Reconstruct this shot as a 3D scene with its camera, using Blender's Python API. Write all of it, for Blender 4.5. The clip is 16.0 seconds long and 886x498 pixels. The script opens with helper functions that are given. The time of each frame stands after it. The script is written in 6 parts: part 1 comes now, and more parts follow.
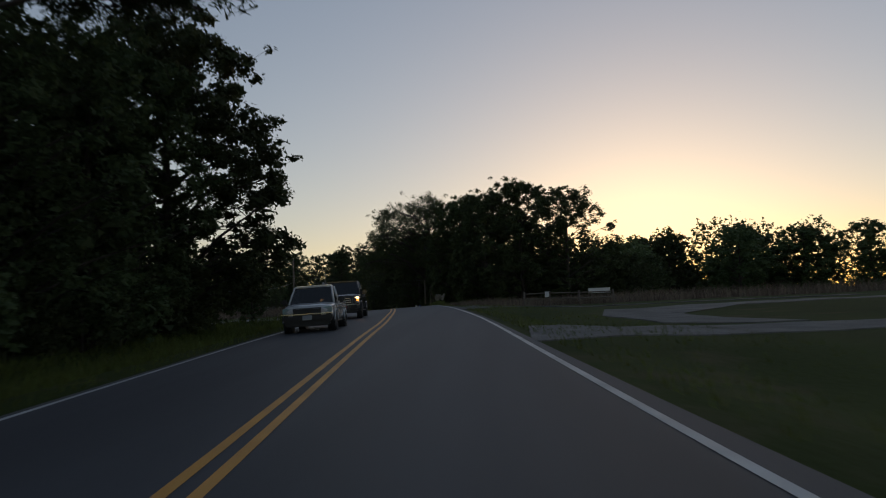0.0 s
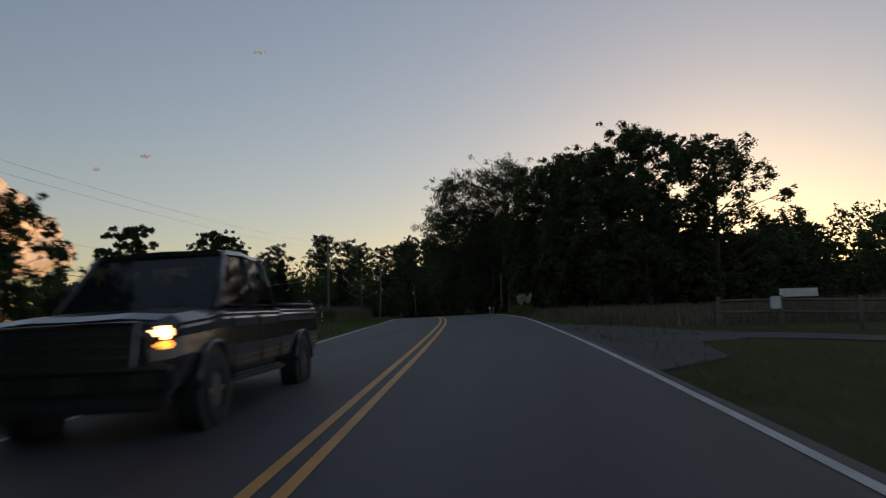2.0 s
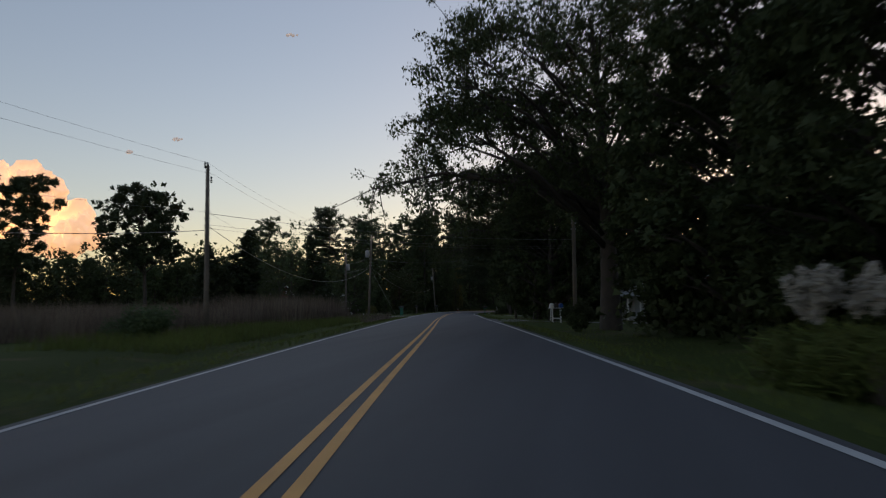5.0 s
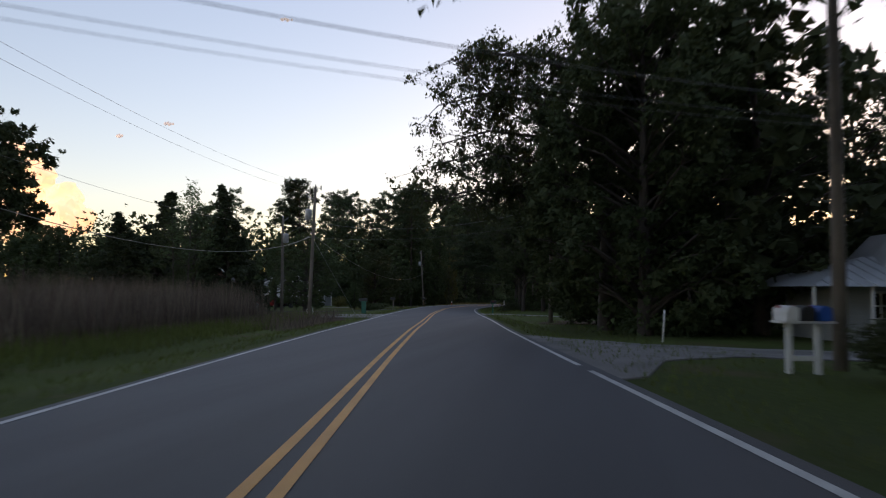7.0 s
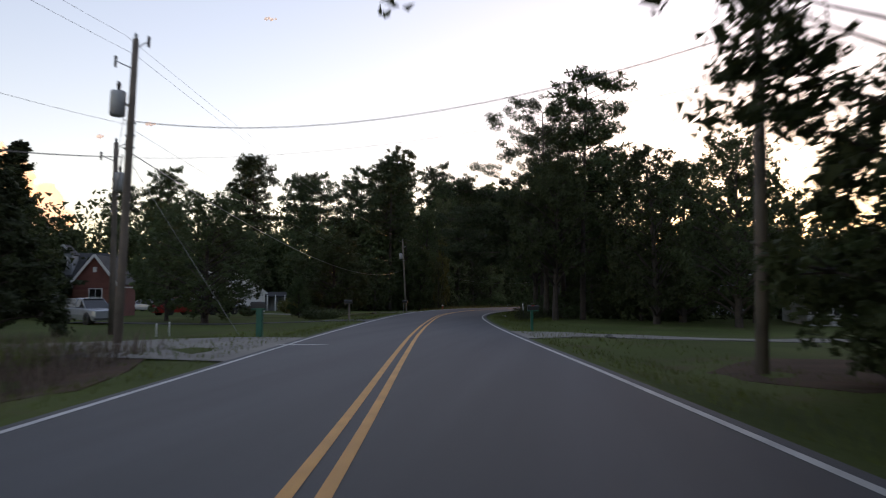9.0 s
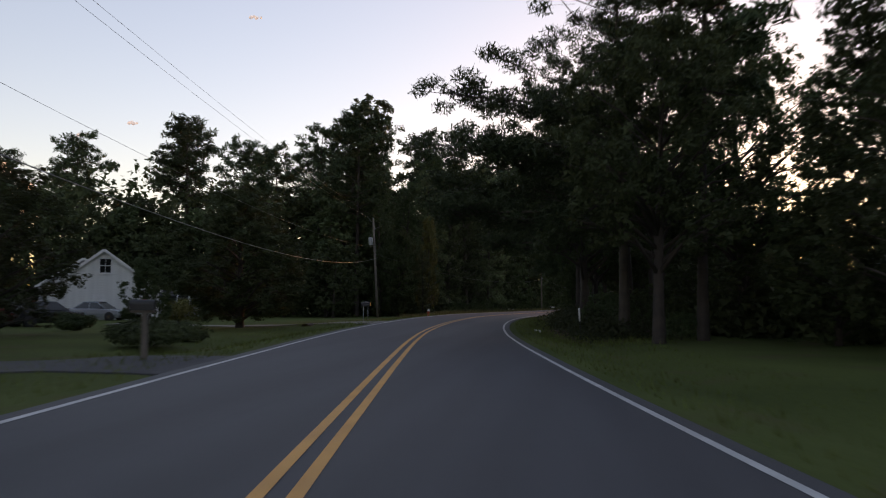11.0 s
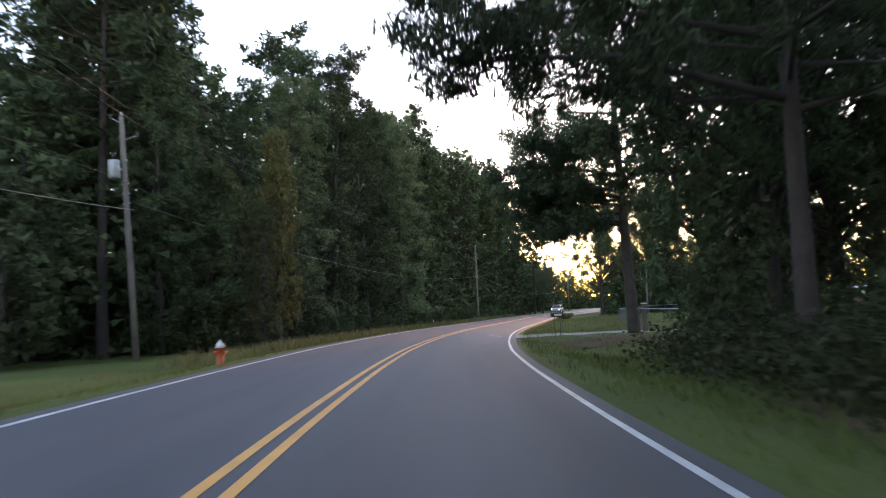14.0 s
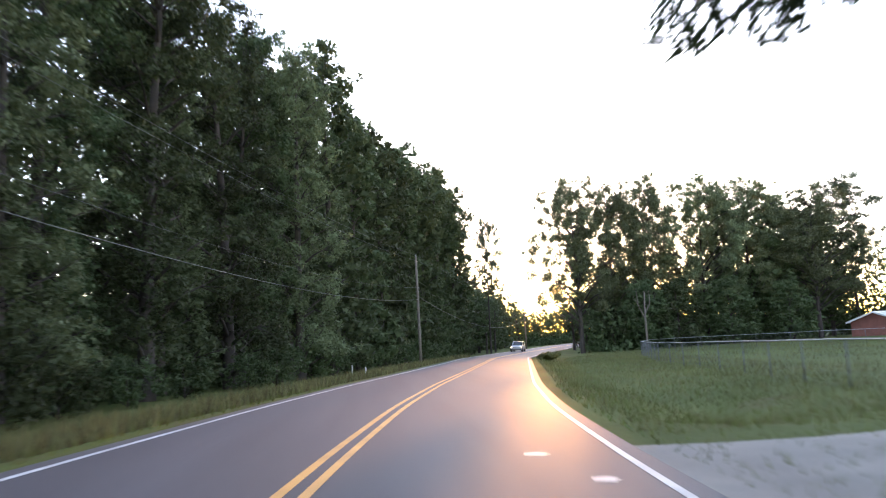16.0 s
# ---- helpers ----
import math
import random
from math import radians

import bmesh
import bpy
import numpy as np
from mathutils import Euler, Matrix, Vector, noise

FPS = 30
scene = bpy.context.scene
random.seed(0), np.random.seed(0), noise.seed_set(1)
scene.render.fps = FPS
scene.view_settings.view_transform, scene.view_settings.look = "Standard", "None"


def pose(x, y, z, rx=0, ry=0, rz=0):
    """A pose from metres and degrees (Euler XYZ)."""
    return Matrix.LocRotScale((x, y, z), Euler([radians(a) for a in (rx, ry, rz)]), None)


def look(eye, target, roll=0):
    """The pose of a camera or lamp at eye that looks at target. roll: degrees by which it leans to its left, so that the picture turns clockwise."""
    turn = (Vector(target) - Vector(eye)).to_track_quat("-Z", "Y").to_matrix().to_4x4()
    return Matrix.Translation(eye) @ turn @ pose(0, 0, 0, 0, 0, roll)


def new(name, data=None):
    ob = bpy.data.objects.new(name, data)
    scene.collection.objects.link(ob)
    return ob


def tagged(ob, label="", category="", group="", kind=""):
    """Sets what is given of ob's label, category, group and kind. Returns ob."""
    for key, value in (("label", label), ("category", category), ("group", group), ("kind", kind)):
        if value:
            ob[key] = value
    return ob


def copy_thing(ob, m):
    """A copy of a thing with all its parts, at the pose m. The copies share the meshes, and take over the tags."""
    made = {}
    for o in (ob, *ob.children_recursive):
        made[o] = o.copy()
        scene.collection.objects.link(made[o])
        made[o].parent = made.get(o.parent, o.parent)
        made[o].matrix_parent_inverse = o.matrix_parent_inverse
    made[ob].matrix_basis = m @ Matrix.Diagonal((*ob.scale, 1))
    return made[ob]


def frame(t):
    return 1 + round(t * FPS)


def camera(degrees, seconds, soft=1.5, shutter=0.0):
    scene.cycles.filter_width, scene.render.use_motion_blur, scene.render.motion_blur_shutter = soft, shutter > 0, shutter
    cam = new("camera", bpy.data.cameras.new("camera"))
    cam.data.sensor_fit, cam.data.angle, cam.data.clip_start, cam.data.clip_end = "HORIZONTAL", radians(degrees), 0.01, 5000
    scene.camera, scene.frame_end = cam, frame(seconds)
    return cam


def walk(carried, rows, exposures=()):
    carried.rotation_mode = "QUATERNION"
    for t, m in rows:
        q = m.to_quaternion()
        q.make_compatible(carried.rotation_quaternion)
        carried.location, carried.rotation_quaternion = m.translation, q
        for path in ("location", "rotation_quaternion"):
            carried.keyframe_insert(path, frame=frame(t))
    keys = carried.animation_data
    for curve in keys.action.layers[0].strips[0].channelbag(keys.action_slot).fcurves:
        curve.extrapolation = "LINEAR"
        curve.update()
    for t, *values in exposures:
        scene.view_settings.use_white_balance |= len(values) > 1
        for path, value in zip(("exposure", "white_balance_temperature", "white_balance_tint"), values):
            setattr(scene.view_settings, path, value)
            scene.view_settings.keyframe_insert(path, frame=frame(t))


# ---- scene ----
cam = camera(62.5, 16.0, soft=1.1, shutter=0.4)
PATH = [
    (0, (3.254, -11.050, 1.951), (3.173, -9.058, 2.116), -2.54),
    (0.5, (2.778, -3.934, 2.177), (2.659, -1.945, 2.347), -2.57),
    (1, (2.283, 3.234, 2.445), (2.115, 5.220, 2.614), -2.52),
    (1.5, (1.775, 10.392, 2.658), (1.540, 12.371, 2.826), -2.02),
    (2, (1.114, 17.535, 2.841), (0.829, 19.508, 3.003), -1.62),
    (2.5, (0.374, 24.802, 3.039), (0.073, 26.773, 3.197), -1.10),
    (3, (-0.452, 32.172, 3.154), (-0.765, 34.141, 3.304), -0.82),
    (3.5, (-1.220, 39.748, 3.336), (-1.552, 41.716, 3.477), -0.92),
    (4, (-2.215, 47.581, 3.426), (-2.565, 49.545, 3.561), -1.20),
    (4.2, (-2.655, 50.767, 3.440), (-3.014, 52.730, 3.577), -1.28),
    (6.3, (-8.323, 85.379, 3.265), (-8.693, 87.341, 3.377), 0.59),
    (6.5, (-8.854, 88.564, 3.274), (-9.221, 90.527, 3.384), 0.58),
    (7, (-10.295, 96.490, 3.194), (-10.648, 98.456, 3.299), 0.27),
    (7.5, (-11.812, 104.365, 3.112), (-12.156, 106.333, 3.216), -0.14),
    (8, (-13.371, 112.193, 2.997), (-13.699, 114.162, 3.109), -0.44),
    (8.5, (-14.794, 119.925, 2.864), (-15.118, 121.895, 2.975), -0.22),
    (9, (-16.103, 127.520, 2.738), (-16.419, 129.492, 2.849), 0.07),
    (9.2, (-16.629, 130.471, 2.661), (-16.937, 132.444, 2.774), 0.17),
    (11.3, (-21.518, 162.241, 2.193), (-21.786, 164.219, 2.313), 0.10),
    (11.5, (-21.907, 165.321, 2.130), (-22.165, 167.300, 2.252), -0.04),
    (12, (-22.872, 172.988, 1.983), (-23.109, 174.970, 2.107), -0.63),
    (12.5, (-23.839, 180.633, 1.870), (-24.021, 182.620, 1.994), -0.94),
    (13, (-24.577, 188.094, 1.706), (-24.706, 190.086, 1.830), -1.39),
    (13.5, (-25.170, 195.837, 1.651), (-25.239, 197.832, 1.778), -2.01),
    (14, (-25.457, 203.700, 1.512), (-25.473, 205.695, 1.655), -2.33),
    (14.5, (-25.571, 211.402, 1.401), (-25.527, 213.396, 1.548), -3.00),
    (15, (-25.610, 219.183, 1.273), (-25.511, 221.173, 1.441), -3.52),
    (15.5, (-25.432, 227.013, 1.121), (-25.284, 228.995, 1.342), -3.29),
    (16, (-25.085, 234.841, 1.031), (-24.916, 236.819, 1.273), -3.12),
]
EXPOSURES = [(0, 0.47, 5900, 20), (4.2, 0.64, 5900, 22), (6.3, 1.5, 5900, 27), (8.0, 1.65, 6050, 28), (9.2, 1.9, 6300, 30), (11.3, 1.65, 6350, 30), (12.5, 2.5, 6150, 28), (13, 2.9, 5900, 26), (13.5, 3.35, 5800, 26), (14, 3.45, 5800, 26), (15, 3.7, 5800, 27), (16, 4.0, 5800, 27)]
walk(cam, [(t, look(eye, target, roll)) for t, eye, target, roll in PATH], EXPOSURES)

# ---- light: sunset sky, low sun ahead and a little to the right ----
SUN_AZ, SUN_EL = 13.4, 3.3          # degrees clockwise from +y, above the horizon
world = bpy.data.worlds.new("evening_sky")
scene.world = world
world.use_nodes = True
nt = world.node_tree
sky = nt.nodes.new("ShaderNodeTexSky")
sky.sky_type, sky.sun_disc = "NISHITA", False
sky.sun_elevation, sky.sun_rotation = radians(SUN_EL), radians(SUN_AZ)
sky.air_density, sky.dust_density, sky.ozone_density = 1.0, 0.4, 1.0
nt.nodes["Background"].inputs["Strength"].default_value = 0.15
pale = nt.nodes.new("ShaderNodeHueSaturation")
pale.inputs["Saturation"].default_value = 1.0
soft_sky = nt.nodes.new("ShaderNodeGamma")
soft_sky.inputs["Gamma"].default_value = 0.72
nt.links.new(sky.outputs[0], soft_sky.inputs["Color"])
nt.links.new(soft_sky.outputs[0], pale.inputs["Color"])
nt.links.new(pale.outputs[0], nt.nodes["Background"].inputs["Color"])
sun = new("sun", bpy.data.lights.new("sun", "SUN"))
sun.data.energy, sun.data.angle, sun.data.color = 0.26, radians(0.6), (1.0, 0.4, 0.07)
SUN_DIR = Vector((math.sin(radians(SUN_AZ)) * math.cos(radians(SUN_EL)), math.cos(radians(SUN_AZ)) * math.cos(radians(SUN_EL)), math.sin(radians(SUN_EL))))
sun.matrix_world = look(SUN_DIR * 100, (0, 0, 0))

# ---- materials ----
def material(name, color, rough=0.8, color2=None, scale=3.0, detail_scale=40.0, bump=0.2, metal=0.0, spread=0.0, island=False, translucent=0.0, spec=0.5, bump_dist=0.02):
    """A procedural surface: two scales of noise between two colours, bump, and variation between objects."""
    m = bpy.data.materials.new(name)
    m.use_nodes = True
    n, l = m.node_tree.nodes, m.node_tree.links
    b = n["Principled BSDF"]
    b.inputs["Roughness"].default_value, b.inputs["Metallic"].default_value = rough, metal
    b.inputs["Specular IOR Level"].default_value = spec
    color2 = color2 or tuple(c * 0.65 for c in color)
    tc = n.new("ShaderNodeTexCoord")
    big, fine, mixf = n.new("ShaderNodeTexNoise"), n.new("ShaderNodeTexNoise"), n.new("ShaderNodeMix")
    big.inputs["Scale"].default_value, fine.inputs["Scale"].default_value = scale, detail_scale
    big.inputs["Detail"].default_value, fine.inputs["Detail"].default_value = 4, 3
    l.new(tc.outputs["Object"], big.inputs["Vector"]), l.new(tc.outputs["Object"], fine.inputs["Vector"])
    add = n.new("ShaderNodeMath")
    add.operation = "MULTIPLY_ADD"
    add.inputs[1].default_value = 0.45
    l.new(fine.outputs["Fac"], add.inputs[0])
    l.new(big.outputs["Fac"], add.inputs[2])
    ramp = n.new("ShaderNodeMapRange")
    ramp.inputs["From Min"].default_value, ramp.inputs["From Max"].default_value = 0.5, 0.95
    l.new(add.outputs[0], ramp.inputs["Value"])
    mixf.data_type = "RGBA"
    mixf.inputs["A"].default_value, mixf.inputs["B"].default_value = (*color2, 1), (*color, 1)
    l.new(ramp.outputs[0], mixf.inputs["Factor"])
    out = mixf.outputs["Result"]
    if spread:
        hsv, rnd = n.new("ShaderNodeHueSaturation"), n.new("ShaderNodeNewGeometry" if island else "ShaderNodeObjectInfo")
        vr = n.new("ShaderNodeMapRange")
        vr.inputs["To Min"].default_value, vr.inputs["To Max"].default_value = 1 - spread, 1 + spread
        l.new(rnd.outputs["Random Per Island" if island else "Random"], vr.inputs["Value"])
        l.new(vr.outputs[0], hsv.inputs["Value"])
        hr = n.new("ShaderNodeMapRange")
        hr.inputs["To Min"].default_value, hr.inputs["To Max"].default_value = 0.5 - spread * 0.06, 0.5 + spread * 0.06
        l.new(rnd.outputs["Random Per Island" if island else "Random"], hr.inputs["Value"])
        l.new(hr.outputs[0], hsv.inputs["Hue"])
        l.new(out, hsv.inputs["Color"])
        out = hsv.outputs["Color"]
    l.new(out, b.inputs["Base Color"])
    if bump:
        bp = n.new("ShaderNodeBump")
        bp.inputs["Strength"].default_value, bp.inputs["Distance"].default_value = bump, bump_dist
        l.new(fine.outputs["Fac"], bp.inputs["Height"])
        l.new(bp.outputs[0], b.inputs["Normal"])
    if translucent:
        tr, mx = n.new("ShaderNodeBsdfTranslucent"), n.new("ShaderNodeMixShader")
        l.new(out, tr.inputs["Color"])
        mx.inputs[0].default_value = translucent
        l.new(b.outputs[0], mx.inputs[1]), l.new(tr.outputs[0], mx.inputs[2])
        l.new(mx.outputs[0], n["Material Output"].inputs["Surface"])
    return m


ASPHALT = material("worn_asphalt", (0.06, 0.061, 0.069), 0.68, (0.036, 0.036, 0.042), 0.35, 90, 0.45, bump_dist=0.004, spec=0.4)
# long faint streaks of wear along the lanes
an, al = ASPHALT.node_tree.nodes, ASPHALT.node_tree.links
stretch = an.new("ShaderNodeMapping")
stretch.inputs["Scale"].default_value = (3.2, 0.16, 1.0)
al.new(an["Texture Coordinate"].outputs["Object"], stretch.inputs["Vector"])
al.new(stretch.outputs[0], an["Noise Texture"].inputs["Vector"])
YELLOW = material("yellow_road_paint", (0.7, 0.34, 0.06), 0.6, (0.5, 0.24, 0.045), 1.5, 60, 0.2)
WHITE_LINE = material("white_road_paint", (0.55, 0.55, 0.54), 0.6, (0.34, 0.34, 0.34), 1.5, 60, 0.2)
GRASS = material("mown_grass", (0.046, 0.062, 0.014), 0.95, (0.026, 0.037, 0.008), 0.15, 9, 0.3, bump_dist=0.08, spec=0.08)
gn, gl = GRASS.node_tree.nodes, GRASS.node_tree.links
# brightness put into the grass colour from y 70 to 140, offsetting exposure
along, gain_along, lawn, dry, patch, spot = (gn.new("ShaderNode" + k) for k in ("SeparateXYZ", "MapRange", "Mix", "Mix", "TexNoise", "MapRange"))
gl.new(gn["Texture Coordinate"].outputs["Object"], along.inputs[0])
gain_along.inputs["From Min"].default_value, gain_along.inputs["From Max"].default_value = 70, 140
gl.new(along.outputs["Y"], gain_along.inputs["Value"])
# lawn: a multiplier that lightens this same grass, not another turf
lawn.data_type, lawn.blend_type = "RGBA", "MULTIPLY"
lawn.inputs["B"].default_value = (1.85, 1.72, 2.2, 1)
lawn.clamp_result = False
gl.new(gain_along.outputs[0], lawn.inputs["Factor"])
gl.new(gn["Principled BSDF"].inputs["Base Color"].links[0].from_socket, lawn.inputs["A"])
patch.inputs["Scale"].default_value, patch.inputs["Detail"].default_value = 0.45, 5
gl.new(gn["Texture Coordinate"].outputs["Object"], patch.inputs["Vector"])
spot.inputs["From Min"].default_value, spot.inputs["From Max"].default_value, spot.inputs["To Max"].default_value = 0.56, 0.72, 0.75
gl.new(patch.outputs["Fac"], spot.inputs["Value"])
dry.data_type = "RGBA"
dry.inputs["B"].default_value = (0.085, 0.07, 0.038, 1)
gl.new(spot.outputs[0], dry.inputs["Factor"])
gl.new(lawn.outputs["Result"], dry.inputs["A"])
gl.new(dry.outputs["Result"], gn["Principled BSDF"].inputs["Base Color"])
LEAF = material("oak_leaves", (0.078, 0.098, 0.042), 0.65, (0.046, 0.06, 0.026), 0.6, 5, 0, spread=0.42, translucent=0.32, spec=0.15)
# paler tone, raised further to put the glare haze into the leaf colour
LEAF_HAZED = material("haze_lightened_leaves", (0.13, 0.15, 0.07), 0.65, (0.085, 0.1, 0.048), 0.5, 5, 0, spread=0.3, translucent=0.32, spec=0.15)
LEAF_YELLOW = material("yellowing_leaves", (0.15, 0.125, 0.03), 0.6, (0.07, 0.085, 0.022), 0.6, 5, 0, spread=0.2, translucent=0.25, spec=0.3)
NEEDLE = material("pine_needles", (0.055, 0.074, 0.034), 0.6, (0.036, 0.05, 0.024), 0.6, 5, 0, spread=0.25, translucent=0.2, spec=0.15)
BARK = material("tree_bark", (0.065, 0.05, 0.04), 0.95, (0.032, 0.026, 0.022), 2, 18, 0.8, spread=0.2)
POLE_WOOD = material("weathered_pole_wood", (0.17, 0.14, 0.115), 0.9, (0.10, 0.085, 0.07), 1.5, 30, 0.4)
CABLE = material("black_cable", (0.14, 0.14, 0.14), 0.5, None, 5, 50, 0)
STEEL = material("galvanised_grey_steel", (0.35, 0.36, 0.37), 0.5, (0.26, 0.27, 0.28), 2, 30, 0.1, metal=0.4)

# ---- small building helpers ----
def mesh_ob(name, verts, faces, mat, parent=None, label="", smooth=False, matrix=None):
    me = bpy.data.meshes.new(name)
    me.from_pydata(verts, [], faces)
    if smooth:
        me.shade_smooth()
    me.materials.append(mat)
    ob = new(name, me)
    if parent is not None:
        ob.parent = parent
    if matrix is not None:
        ob.matrix_basis = matrix
    if label:
        tagged(ob, label)
    return ob


def part(name, bm, mat, parent=None, label="", smooth=False):
    """Links a bmesh as one mesh object under its thing."""
    me = bpy.data.meshes.new(name)
    bm.to_mesh(me)
    bm.free()
    if smooth:
        me.shade_smooth()
    me.materials.append(mat)
    ob = new(name, me)
    if parent is not None:
        ob.parent = parent
    if label:
        tagged(ob, label)
    return ob


def box(bm, sx, sy, sz, at=(0, 0, 0), bevel=0.0, turn=None):
    """A bevelled block with its centre at the given place."""
    made = bmesh.ops.create_cube(bm, size=1)["verts"]
    bmesh.ops.scale(bm, vec=(sx, sy, sz), verts=made)
    if bevel:
        edges = list({e for v in made for e in v.link_edges})
        made = list({v for f in bmesh.ops.bevel(bm, geom=edges, offset=bevel, segments=2, affect="EDGES")["faces"] for v in f.verts} | {v for v in made if v.is_valid})
    if turn is not None:
        bmesh.ops.rotate(bm, cent=(0, 0, 0), matrix=turn, verts=made)
    bmesh.ops.translate(bm, vec=at, verts=made)
    return made


def tube(points, radii, sides=8):
    """Vertices and faces of a tapered tube through the points."""
    pts = [Vector(p) for p in points]
    verts, faces = [], []
    for i, p in enumerate(pts):
        d = (pts[min(i + 1, len(pts) - 1)] - pts[max(i - 1, 0)]).normalized()
        a = d.orthogonal().normalized()
        b = d.cross(a)
        for k in range(sides):
            w = 2 * math.pi * k / sides
            verts.append(tuple(p + (a * math.cos(w) + b * math.sin(w)) * radii[i]))
    for i in range(len(pts) - 1):
        for k in range(sides):
            q = (k + 1) % sides
            faces.append((i * sides + k, i * sides + q, (i + 1) * sides + q, (i + 1) * sides + k))
    faces.append(tuple(range(sides - 1, -1, -1)))
    faces.append(tuple(range((len(pts) - 1) * sides, len(pts) * sides)))
    return verts, faces


def joined(pieces):
    verts, faces = [], []
    for v, f in pieces:
        o = len(verts)
        verts += v
        faces += [tuple(i + o for i in q) for q in f]
    return verts, faces


def empty(name, label, category, group="", at=None):
    ob = tagged(new(name), label, category, group)
    if at is not None:
        ob.matrix_basis = at
    return ob

# ---- the plan: centre line of the road and lie of the land ----
CENTRE = [(-400, 30.6), (-200, 15.7), (-80, 6.8), (-30, 3.03), (-15, 1.95), (-8, 1.45), (0, 0.88), (8, 0.32), (16, -0.21), (24, -0.91), (32, -1.65), (40, -2.49), (48, -3.4), (56, -4.52), (64, -5.8), (76, -7.89), (86, -9.62), (94, -11.03), (102, -12.46), (112, -14.3), (124, -16.41), (134, -18.02), (142, -19.39), (152, -21.06), (162, -22.6), (172, -24.02), (180, -25.1), (188, -26.02), (196, -26.63), (204, -27.02), (212, -27.2), (220, -27.21), (228, -27.02), (236, -26.51), (244, -25.77), (252, -24.82), (262, -23.21), (275, -20.74), (290, -17.88), (310, -14.06), (336, -6.2), (376, 7.5), (410, 22.0), (450, 45.0), (700, 250.0)]
HEIGHT = [(-400, -1.5), (-80, -0.4), (-30, 0.43), (-10, 0.74), (10, 1.38), (30, 1.89), (50, 2.21), (70, 2.24), (90, 2.03), (110, 1.76), (130, 1.47), (150, 1.17), (170, 0.84), (190, 0.55), (210, 0.26), (230, -0.09), (250, -0.45), (270, -0.78), (290, -1.06), (310, -1.3), (330, -1.53), (360, -1.85), (450, -2.3), (700, -2.5)]
TILT = [(-30, 0.022), (30, 0.026), (60, 0.038), (90, 0.022), (140, 0.011), (170, -0.018), (200, -0.03), (230, -0.042), (320, -0.035)]


def smooth_table(table, reach):
    ys = np.arange(table[0][0], table[-1][0] + 1, 1.0)
    v = np.interp(ys, [a for a, _ in table], [b for _, b in table])
    k = np.hanning(2 * reach + 1)
    return ys, np.convolve(np.pad(v, reach, mode="reflect", reflect_type="odd"), k / k.sum(), mode="valid")


CY, CX = smooth_table(CENTRE, 5)
HY, HZ = smooth_table(HEIGHT, 10)


def centre_x(y):
    return float(np.interp(y, CY, CX))


def road_z(y):
    return float(np.interp(y, HY, HZ))


def bank(y):
    """Cross slope of the road, rising to the right."""
    return float(np.interp(y, [a for a, _ in TILT], [b for _, b in TILT]))


def surface_z(y, off):
    return road_z(y) + bank(y) * off


def on_road(y, off):
    """The place off metres to the right of the road's centre line at y."""
    t = Vector((centre_x(y + 0.5) - centre_x(y - 0.5), 1, 0)).normalized()
    return centre_x(y) + off * t.y, y - off * t.x


def offset_of(x, y):
    t = Vector((centre_x(y + 0.5) - centre_x(y - 0.5), 1, 0)).normalized()
    return (x - centre_x(y)) * t.y


CULVERTS = ((1, 6, 3), (1, 36, 7), (1, 114, 5), (1, 155, 3.5), (1, 242.8, 3), (-1, 34, 3.5), (-1, 147.5, 4.5), (-1, 171.5, 2.5), (-1, 199.8, 3))  # side of the road, y, half width


def land_z(x, y):
    """Height of the ground: level with the road, a shallow ditch beside it, gentle swells further off."""
    off = offset_of(x, y)
    d = abs(off)
    near = max(0.0, min(1.0, 1 - (d - 4) / 6))
    z = road_z(y) - 0.05 + bank(y) * max(-4, min(4, off)) * near
    fill = max(max(0.0, min(1.0, 1 - (abs(y - cy) - hw) / 3)) for side, cy, hw in CULVERTS if side * off >= 0)  # drives cross the ditch
    fill *= max(0.0, min(1.0, 1 - (d - 6) / 7))
    z -= (1 - fill) * (0.25 * min(1.0, max(0.0, (d - 4.3) / 2.5)) + 0.16 * max(0.0, 1 - abs(d - 6.6) / 1.8))
    far = min(1.0, max(0.0, (d - 9) / 30))
    return z + far * 0.4 * noise.noise((x * 0.02, y * 0.02, 3.1)) + min(1, max(0, (d - 4) / 4)) * 0.05 * noise.noise((x * 0.4, y * 0.4, 7.7))


# ground: one sheet out to the horizon
offs = [-3500, -1500, -700, -350, -200, -120, -80, -60, -48, -40, -34, -29, -25, -22, -19, -17, -15, -13, -11.5, -10, -9, -8.2, -7.4, -6.6, -5.8, -5, -4.4, -3.95, -3.5, 0]
offs += [-o for o in offs[-2::-1]]
rows_y = [-3500, -1500, -700, -300, -150] + list(np.arange(-80, 400, 1.5)) + [410, 425, 450, 500, 600, 800, 1200, 2000, 4000]
gv, gf = [], []
for y in rows_y:
    for o in offs:
        x = centre_x(min(max(y, -300), 500)) + o
        d = abs(o)
        z = (surface_z(y, o) - 0.07) if d < 3.9 else land_z(x, min(max(y, -390), 690))
        gv.append((x, y, z))
nc = len(offs)
for i in range(len(rows_y) - 1):
    for j in range(nc - 1):
        gf.append((i * nc + j, i * nc + j + 1, (i + 1) * nc + j + 1, (i + 1) * nc + j))
ground = tagged(mesh_ob("ground", gv, gf, GRASS, smooth=True), "dull green mown grass verge and fields, painted brighter further on", "ground", kind="structure")


